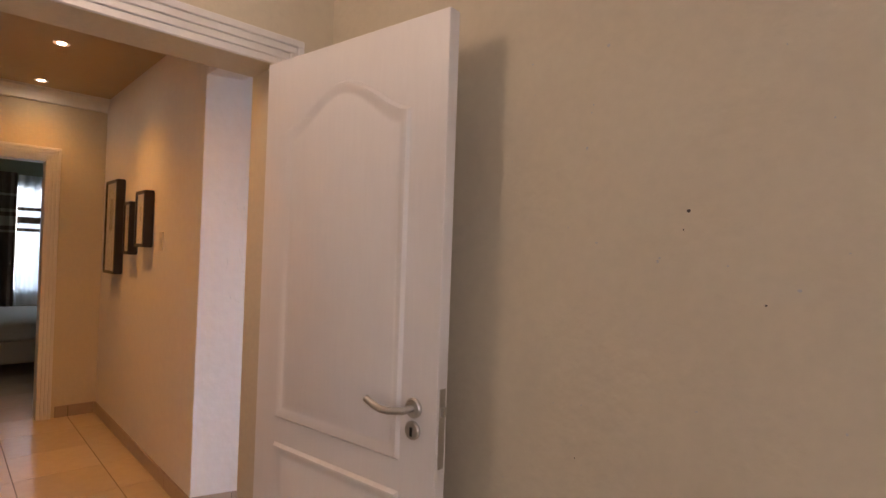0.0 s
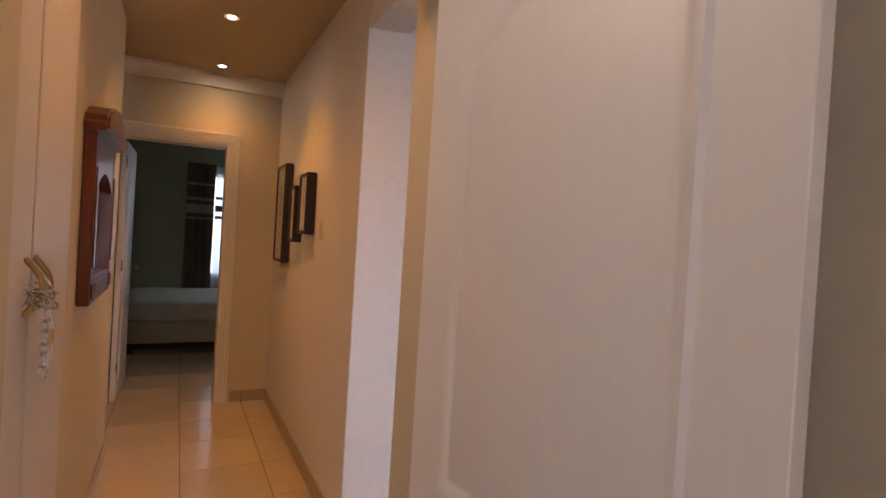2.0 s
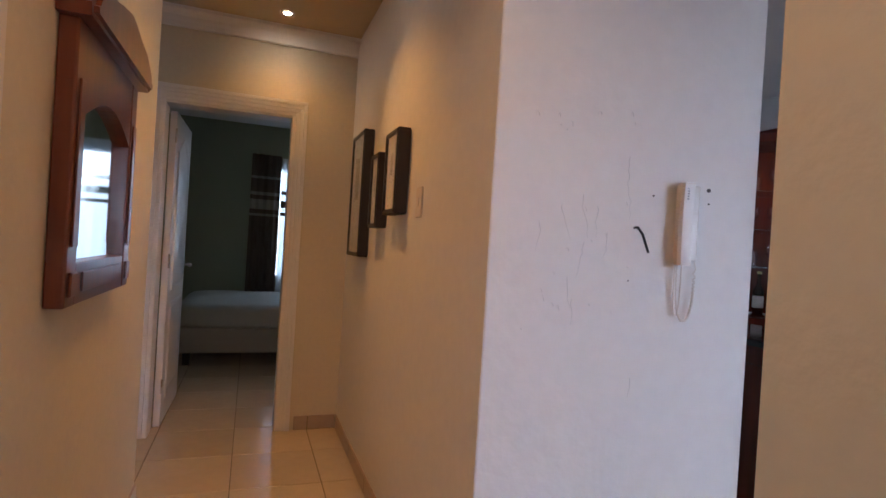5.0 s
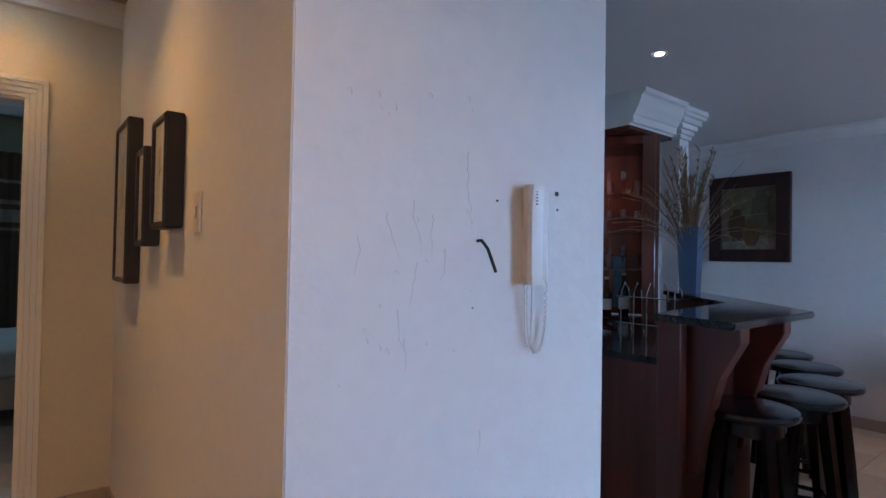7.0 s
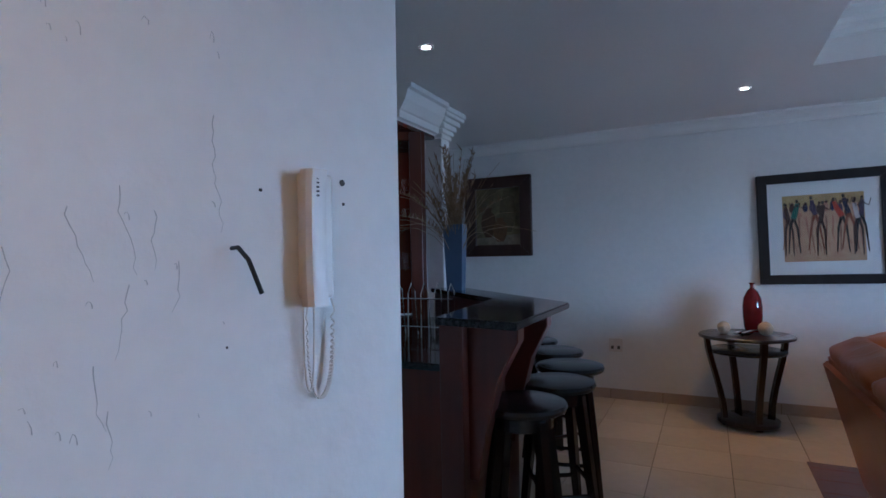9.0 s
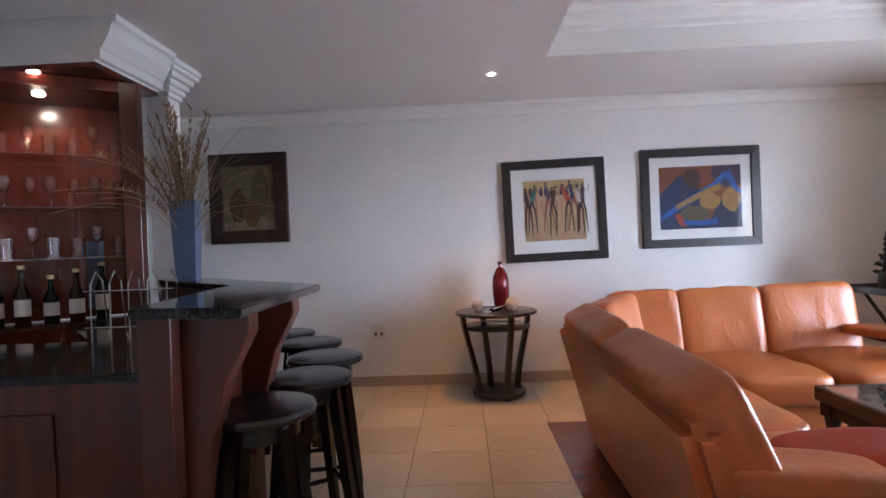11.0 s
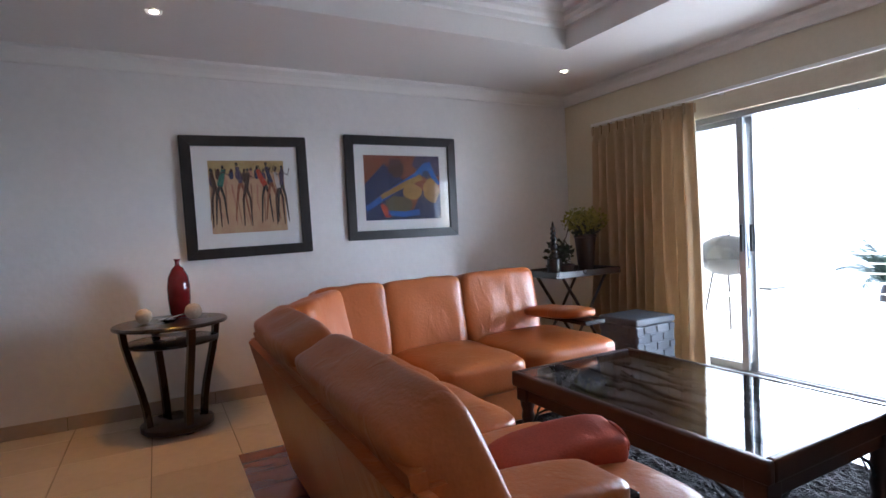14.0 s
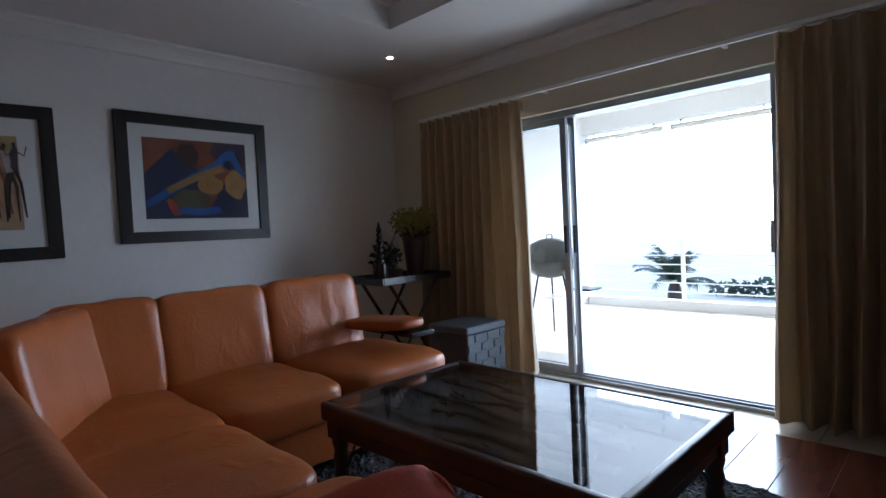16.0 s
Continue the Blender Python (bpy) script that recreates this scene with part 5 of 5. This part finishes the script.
part("body", lathe(bmesh.new(), [(0.045, 0), (0.062, 0.03), (0.070, 0.12), (0.071, 0.20), (0.062, 0.27), (0.036, 0.325), (0.016, 0.345), (0.014, 0.372), (0.024, 0.385), (0.020, 0.388), (0.010, 0.375)], n=32), RED_GLAZE, vs_, smooth=True)
for x, y, r in ((-2.14, 6.20, 0.048), (-1.86, 6.18, 0.052)):
    b = thing("stone_ball", x, y, 0.693, "pale carved stone ball on the side table", "ornament", "stone balls")
    bm = bmesh.new()
    bmesh.ops.create_uvsphere(bm, u_segments=24, v_segments=16, radius=r, matrix=Matrix.Translation((0, 0, r)))
    for v in bm.verts:
        v.co += 0.002 * noise.noise_vector(v.co * 60)
    part("ball", bm, STONE_BALL, b, smooth=True)
dish = thing("small_dish", -2.0, 6.16, 0.693, "small chrome dish with a spoon", "dish")
part("bowl", lathe(bmesh.new(), [(0.025, 0), (0.05, 0.012), (0.062, 0.022), (0.060, 0.022), (0.045, 0.014), (0.0, 0.006)], n=28, cap=False), CHROME, dish, smooth=True)
part("spoon", tube(bmesh.new(), [(-0.02, 0, 0.012), (0.03, 0.02, 0.03), (0.09, 0.05, 0.036)], 0.005, 6), CHROME, dish, smooth=True)

# ---- tray table, pots, ottoman ----
tt = thing("tray_table", 1.13, 5.98, 0, "black folding tray table with crossed legs", "table")
part("tray", B(-0.34, 0.34, -0.22, 0.22, 0.745, 0.765, bevel=0.004), DARKWOOD, tt)
for s in (-1, 1):
    part("tray_rim", B(-0.34, 0.34, *sorted((s * 0.22, s * 0.235)), 0.745, 0.80, bevel=0.003), DARKWOOD, tt)
    part("tray_rim", B(*sorted((s * 0.34, s * 0.355)), -0.235, 0.235, 0.745, 0.80, bevel=0.003), DARKWOOD, tt)
    for q in (-1, 1):
        bm = tube(bmesh.new(), [(q * 0.25, s * 0.17 + 0.012 * q, 0.744), (-q * 0.25, s * 0.17 + 0.012 * q, 0.0)], 0.016, 4)
        part("crossed_leg", bm, DARKWOOD, tt)


def leaves(bm, n, rx, ry, rz, cz, size, seed, droop=0.0):
    rnd = random.Random(seed)
    for _ in range(n):
        d = Vector((rnd.gauss(0, 1), rnd.gauss(0, 1), rnd.gauss(0, 1))).normalized() * rnd.uniform(0.35, 1.0)
        p = Vector((d.x * rx, d.y * ry, cz + d.z * rz - droop * (d.x * d.x + d.y * d.y)))
        a = Vector((rnd.uniform(-1, 1), rnd.uniform(-1, 1), rnd.uniform(-0.6, 1))).normalized()
        b = a.cross(Vector((rnd.random(), rnd.random(), rnd.random() + 0.1))).normalized()
        s = size * rnd.uniform(0.6, 1.3)
        bm.faces.new([bm.verts.new(q) for q in (p, p + a * s * 0.5 + b * s * 0.28, p + a * s, p + a * s * 0.5 - b * s * 0.28)])
    return bm


fp = thing("flower_pot_plant", 1.31, 5.98, 0.765, "tall brown pot with a bushy yellow-green plant", "plant")
fp.scale = (1.08, 1.08, 1.10)
part("pot", lathe(bmesh.new(), [(0.058, 0), (0.062, 0.01), (0.086, 0.27), (0.092, 0.275), (0.092, 0.29), (0.078, 0.29), (0.07, 0.26)], n=28), POT, fp, smooth=True)
part("foliage", leaves(bmesh.new(), 900, 0.20, 0.17, 0.105, 0.40, 0.036, 1), LEAF, fp)
part("under_leaves", leaves(bmesh.new(), 260, 0.13, 0.12, 0.07, 0.33, 0.04, 2), LEAF_D, fp)
for k in range(14):
    a = k * 0.9
    part("stem", tube(bmesh.new(), [(0.02 * math.cos(a), 0.02 * math.sin(a), 0.255), (0.06 * math.cos(a), 0.05 * math.sin(a), 0.33), (0.15 * math.cos(a), 0.12 * math.sin(a), 0.42)], 0.003, 5), LEAF_D, fp)
bp = thing("bonsai_plant", 1.01, 5.97, 0.765, "low dark bowl with a spiky dark ornamental plant", "plant")
part("bowl", lathe(bmesh.new(), [(0.06, 0), (0.10, 0.02), (0.125, 0.075), (0.118, 0.078), (0.09, 0.03), (0.0, 0.025)], n=28, cap=False), POT, bp, smooth=True)
part("foliage", leaves(bmesh.new(), 260, 0.11, 0.10, 0.12, 0.17, 0.055, 4), LEAF_D, bp)
tw = thing("carved_totem", 0.90, 5.92, 0.765, "small dark stacked wooden totem ornament", "ornament")
tw.scale = (1.1, 1.1, 1.12)
prof = [(0.05, 0), (0.055, 0.12)]
for k in range(7):
    z = 0.12 + 0.035 * k
    r = 0.034 - 0.0025 * k
    prof += [(r * 0.6, z), (r, z + 0.010), (r, z + 0.024), (r * 0.6, z + 0.033)]
part("turned_post", lathe(bmesh.new(), prof + [(0.006, 0.40)], n=16), DARKWOOD, tw, smooth=True)
part("branch", tube(bmesh.new(), [(0.02, 0, 0.10), (0.07, 0.01, 0.20), (0.13, 0.0, 0.28), (0.17, 0.02, 0.34)], 0.006, 6, 0.003), POT, tw, smooth=True)

ot = thing("woven_box", 1.23, 5.36, 0, "blue-grey woven storage box by the curtain", "box")
part("body", B(-0.205, 0.205, -0.185, 0.185, 0.0, 0.40, bevel=0.012), WOVEN, ot)
part("lid", B(-0.212, 0.212, -0.192, 0.192, 0.402, 0.455, bevel=0.014), WOVEN, ot)
for side in range(2):
    for i in range(6):
        for j in range(6):
            a, z = -0.17 + 0.068 * i, 0.04 + 0.066 * j
            if (i + j) % 2 == 0:
                bm = B(a - 0.030, a + 0.030, -0.1935, -0.186, z - 0.026, z + 0.026, bevel=0.003, seg=1) if side == 0 else B(-0.2135, -0.206, a * 0.9 - 0.027, a * 0.9 + 0.027, z - 0.026, z + 0.026, bevel=0.003, seg=1)
                part("woven_strap", bm, WOVEN, ot)


# ---- curtains and sliding door ----
def curtain(name, y0, y1, z0, z1, x, folds, label, seed, flare=0.0):
    ob = thing(name, x, (y0 + y1) / 2, 0, label, "curtain")
    rnd = random.Random(seed)
    ph = [rnd.uniform(-0.5, 0.5) for _ in range(folds + 2)]
    n, rows = folds * 10, 26
    for nm, material, off in (("drape", CURTAIN, 0.0), ("lining", LINING, 0.006)):
        bm = bmesh.new()
        grid = []
        for j in range(rows + 1):
            v = j / rows
            z = z0 + (z1 - 1.5 * off - z0) * v
            line = []
            for i in range(n + 1):
                u = i / n
                amp = 0.074 * (1 - 0.5 * v) + 0.004 * math.sin(9 * v + i)
                if v > 0.95:
                    amp *= 0.55
                k = min(int(u * folds), folds)
                wave = amp * math.sin(2 * math.pi * u * folds + ph[k] * 0.7 + 0.5 * math.sin(3 * v + k))
                yy = y0 + (y1 - y0) * u + 0.012 * math.sin(5 * v + u * 20) * (1 - v) - (y1 - y0) / 2 - y0 + flare * (1 - v) ** 2 * (u - 0.5)
                line.append(bm.verts.new((wave + off, yy, z + 0.008 * math.sin(u * 40) * (1 - v))))
            grid.append(line)
        for a, b in zip(grid, grid[1:]):
            for i in range(n):
                bm.faces.new((a[i], a[i + 1], b[i + 1], b[i]))
        part(nm, bm, material, ob, smooth=True)
    part("heading_tape", B(0.026, 0.030, -(y1 - y0) / 2, (y1 - y0) / 2, z1 - 0.075, z1 - 0.004), CURTAIN, ob)
    for k in range(folds):
        # a pinch pleat at the crest of each fold
        yy = (y1 - y0) * ((k + 0.75) / folds - 0.5)
        bm = cushion(bmesh.new(), pose(-0.020, yy, z1 - 0.036), 0.013, 0.011, 0.045, 3, 4)
        part("pleat", bm, CURTAIN, ob, smooth=True)
    return ob


curtain("curtain", 5.06, 6.12, 0.03, 2.06, 1.585, 11, "drawn-back gold fabric curtain beside the sliding door", 1, 0.10)
curtain("curtain", 2.35, 3.44, 0.03, 2.06, 1.585, 10, "drawn-back gold fabric curtain with pale lining", 2, 0.05)
rail = thing("curtain_rail", 1.60, 4.3, 2.09, "slim white curtain rail over the sliding door", "curtain rail")
part("track", B(-0.012, 0.012, -2.1, 1.85, -0.012, 0.012, bevel=0.003), MOULD, rail)
for y in (-1.9, -0.6, 0.6, 1.7):
    part("bracket", B(0.012, 0.099, y - 0.01, y + 0.01, -0.008, 0.008), MOULD, rail)

win = thing("window_1", XE + 0.10, 4.5, 0, "grey aluminium sliding glass door, partly open", "sliding door")
tagged(win, kind="structure")
part("head", B(-0.05, 0.05, -1.05, 1.05, 1.905, 1.95, bevel=0.003), ALU, win)
part("sill", B(-0.06, 0.07, -1.05, 1.05, 0.0, 0.022, bevel=0.002), ALU, win)
for z in (-0.028, 0.024):
    part("track", B(z, z + 0.006, -1.05, 1.05, 0.022, 0.034), ALU, win)
part("jamb", B(-0.05, 0.05, -1.05, -1.00, 0.022, 1.905, bevel=0.003), ALU, win)
part("jamb", B(-0.05, 0.05, 1.00, 1.05, 0.022, 1.905, bevel=0.003), ALU, win)
for y0, y1, x in ((0.26, 1.00, 0.018), (0.30, 0.99, -0.036)):
    sash = part("sash_stile", B(x, x + 0.03, y0, y0 + 0.05, 0.036, 1.904, bevel=0.003), ALU, win)
    part("sash_stile", B(x, x + 0.03, y1 - 0.05, y1, 0.036, 1.904, bevel=0.003), ALU, win)
    part("sash_rail", B(x, x + 0.03, y0 + 0.05, y1 - 0.05, 0.036, 0.085), ALU, win)
    part("sash_rail", B(x, x + 0.03, y0 + 0.05, y1 - 0.05, 1.86, 1.904), ALU, win)
    part("pane", B(x + 0.012, x + 0.018, y0 + 0.045, y1 - 0.045, 0.08, 1.865), PANE, win, "clear glass pane").visible_shadow = False
    part("pull", B(x - 0.02, x - 0.0005, y0 + 0.012, y0 + 0.032, 0.92, 1.12, bevel=0.004), BLACK_RUBBER, sash, "black pull handle")
part("lock_keep", B(-0.052, -0.03, -0.999, -0.985, 0.92, 1.1, bevel=0.002), ALU, win)

# ---- terrace and garden ----
setting("ground", B(-60, 400, -300, 300, -0.6, -0.5), GLARE_GROUND, "garden ground reaching to the horizon", "ground")
setting("terrace", B(1.95, 5.35, -0.5, 6.75, -0.5, -0.005), TERRACE, "pale sunlit tiled terrace floor", "terrace")
setting("terrace_wall", B(1.95, 5.35, 6.60, 6.80, -0.005, 2.75), OUT_WHITE, "white painted terrace side wall", "wall")
setting("terrace_ceiling", B(1.95, 5.6, -0.5, 6.8, 2.60, 2.70), OUT_WHITE, "white terrace roof slab", "ceiling")
setting("terrace_beam", B(5.15, 5.35, -0.5, 6.6, 2.37, 2.599), OUT_WHITE, "white beam along the terrace edge", "beam")
rl = thing("balustrade", 5.25, 3.2, -0.005, "white horizontal bar balustrade on a low kerb", "railing")
part("kerb", B(-0.08, 0.08, -3.6, 3.39, 0, 0.11), OUT_WHITE, rl)
for y in (-3.0, -0.9, 2.1):
    part("post", B(-0.02, 0.02, y - 0.02, y + 0.02, 0.11, 1.0), OUT_WHITE, rl)
for k in range(7):
    z = 0.21 + 0.117 * k if k < 6 else 0.985
    part("bar", tube(bmesh.new(), [(0, -3.6, z), (0, 3.38, z)], 0.008, 8), OUT_WHITE, rl)

gr = thing("kettle_grill", 2.95, 5.75, -0.005, "black kettle barbecue grill on thin legs", "grill")
part("bowl", lathe(bmesh.new(), [(0.05, 0.60), (0.16, 0.63), (0.24, 0.70), (0.27, 0.78), (0.265, 0.785)], n=32), BLACK_GLOSS, gr, smooth=True)
part("lid", lathe(bmesh.new(), [(0.272, 0.79), (0.26, 0.86), (0.20, 0.95), (0.10, 1.0), (0.0, 1.01)], n=32, cap=False), BLACK_GLOSS, gr, smooth=True)
part("lid_handle", tube(bmesh.new(), [(-0.05, 0, 1.0), (-0.05, 0, 1.04), (0.05, 0, 1.04), (0.05, 0, 1.0)], 0.008, 8), BLACK_RUBBER, gr)
for k in range(3):
    a = radians(30 + 120 * k)
    part("leg", tube(bmesh.new(), [(0.14 * math.cos(a), 0.14 * math.sin(a), 0.64), (0.28 * math.cos(a), 0.28 * math.sin(a), 0.0)], 0.011, 8), BLACK_GLOSS, gr)
part("ash_tray", lathe(bmesh.new(), [(0.10, 0.40), (0.13, 0.42)], n=24), STEEL, gr)
part("side_shelf", B(-0.12, 0.12, -0.50, -0.28, 0.50, 0.52, bevel=0.005), BLACK_RUBBER, gr)
hk = thing("wall_hook", 3.3, 6.60, 1.75, "small grey wall hook on the terrace wall", "hook")
part("arm", tube(bmesh.new(), [(0, 0, 0.06), (0, -0.05, 0.06), (0, -0.06, 0.0), (0, -0.03, -0.02)], 0.01, 6), STEEL, hk)

for y0, y1 in ((5.50, 6.55), (4.25, 5.36), (3.0, 4.1), (1.8, 2.85)):
    bl = thing("rolled_blind", 5.22, (y0 + y1) / 2, 2.29, "rolled-up pale outdoor blind under the terrace beam", "blind", "rolled blinds along the terrace")
    L = (y1 - y0) / 2
    part("roll", tube(bmesh.new(), [(0, -L, 0), (0, L, 0)], 0.035, 14), TERRACE, bl, smooth=True)
    for s_ in (-1, 1):
        part("end_cap", tube(bmesh.new(), [(0, s_ * L, 0), (0, s_ * (L + 0.02), 0)], 0.042, 14), ALU, bl, "grey end cap", smooth=True)
        part("hanger", B(-0.008, 0.008, s_ * (L - 0.1) - 0.01, s_ * (L - 0.1) + 0.01, 0.03, 0.0802), ALU, bl)

pt = thing("palm_tree", 9.2, 6.95, -0.5, "low garden palm with arching feathery fronds", "tree")
pt.scale = (0.86, 0.86, 0.86)
part("trunk", lathe(bmesh.new(), [(0.17, 0), (0.16, 0.2), (0.14, 0.32), (0.10, 0.42)], n=14), POT, pt, smooth=True)
rnd = random.Random(7)
bm = bmesh.new()
for k in range(22):
    a, L = k * 2.4 + rnd.uniform(-0.25, 0.25), rnd.uniform(0.85, 1.25)
    up = radians(rnd.choice((78, 70, 48, 40, 30, 22)))
    spine, p, tilt = [], Vector((0, 0, 0.40)), up
    for i in range(19):
        spine.append(p.copy())
        p = p + Vector((math.cos(tilt) * math.cos(a), math.cos(tilt) * math.sin(a), math.sin(tilt))) * (L / 18)
        tilt -= radians(2.2 + 0.33 * i) * (1.15 - up / 2.2)
    side = Vector((-math.sin(a), math.cos(a), 0))
    for i in range(2, 18):
        for s_ in (-1, 1):
            for h in (0, 0.5):
                p = spine[i].lerp(spine[i + 1], h)
                d = (spine[i + 1] - spine[i]).normalized()
                tip = p + side * s_ * 0.30 * math.sin(math.pi * (i + 2) / 21) * rnd.uniform(0.8, 1.1) + d * 0.15 - Vector((0, 0, 0.06 + 0.06 * rnd.random()))
                bm.faces.new([bm.verts.new(q) for q in (p - d * 0.018, p + d * 0.018, tip)])
part("crown", bm, PALM, pt)
hd = tagged(part("hedge", leaves(bmesh.new(), 500, 0.4, 1.1, 0.26, 0.0, 0.14, 9), PALM), "low clipped garden hedge", "hedge", kind="stuff")
hd.matrix_basis = pose(10.5, 5.7, -0.42)

sb = bpy.data.materials.new("bright_haze")
sb.use_nodes = True
sbn = sb.node_tree.nodes["Principled BSDF"]
sbn.inputs["Base Color"].default_value = (0, 0, 0, 1)
sbn.inputs["Emission Color"].default_value, sbn.inputs["Emission Strength"].default_value = (0.90, 0.96, 1.0, 1), 6.0
setting("backdrop", B(120, 120.2, -200, 260, -0.5, 90), sb, "bright hazy sky far beyond the garden", "sky")

# ---- bedroom ----
bed = thing("bed", -7.95, 1.40, 0, "double bed with pale linen on a cloth base", "bed")
part("base", B(-0.80, 0.80, -0.95, 0.95, 0.12, 0.36, bevel=0.02), BED_BASE, bed)
bm = cushion(bmesh.new(), pose(0, 0, 0.46), 0.82, 0.97, 0.12, 8, 16, 0.006, 0.02)
part("mattress", bm, LINEN, bed, smooth=True)
for x in (-0.72, 0.72):
    for y in (-0.85, 0.85):
        part("foot", B(x - 0.03, x + 0.03, y - 0.03, y + 0.03, 0, 0.12), BLACK_RUBBER, bed)
w2 = thing("window_2", -8.60, 1.725, 0.75, "bedroom window with pale daylight behind", "window")
tagged(w2, kind="structure")
for y0, y1 in ((-0.575, -0.535), (0.535, 0.575), (-0.02, 0.02)):
    part("frame_bar", B(-0.03, 0.03, y0, y1, 0, 1.37), MOULD, w2)
part("frame_bar", B(-0.03, 0.03, -0.535, 0.535, 0, 0.04), MOULD, w2)
part("frame_bar", B(-0.03, 0.03, -0.535, 0.535, 1.33, 1.37), MOULD, w2)
for s in (-1, 1):
    part("pane", B(-0.004, 0.0, *sorted((s * 0.02, s * 0.535)), 0.04, 1.33), PANE, w2).visible_shadow = False


def sheet(bm, x, y0, y1, z0, z1, folds, amp):
    n, rows = folds * 8, 6
    g = [[bm.verts.new((x + amp * math.sin(2 * math.pi * folds * i / n), y0 + (y1 - y0) * i / n, z0 + (z1 - z0) * j / rows)) for i in range(n + 1)] for j in range(rows + 1)]
    for a, b in zip(g, g[1:]):
        for i in range(n):
            bm.faces.new((a[i], a[i + 1], b[i + 1], b[i]))
    return bm


dr = thing("bedroom_curtain", -8.48, 1.20, 0, "brown drape with beige woven bands at the bedroom window", "curtain")
z = 0.55
for z1, material in ((1.50, DRAPE), (1.53, DRAPE_BAND), (1.58, DRAPE), (1.70, DRAPE_BAND), (1.75, DRAPE), (1.79, DRAPE_BAND), (1.95, DRAPE), (1.98, DRAPE_BAND), (2.24, DRAPE)):
    part("drape" if material is DRAPE else "band", sheet(bmesh.new(), 0, -0.17, 0.17, z, z1, 4, 0.022), material, dr, smooth=True)
    z = z1
sh = thing("sheer_curtain", -8.52, 1.80, 0, "pale sheer voile with brown bands lit from behind", "curtain")
z = 0.6
for z1, material in ((1.52, SHEER), (1.56, DRAPE), (1.62, SHEER), (1.70, DRAPE), (1.78, SHEER), (1.82, DRAPE), (2.22, SHEER)):
    part("voile" if material is SHEER else "band", sheet(bmesh.new(), 0, -0.42, 0.5, z, z1, 9, 0.015), material, sh, smooth=True)
    z = z1
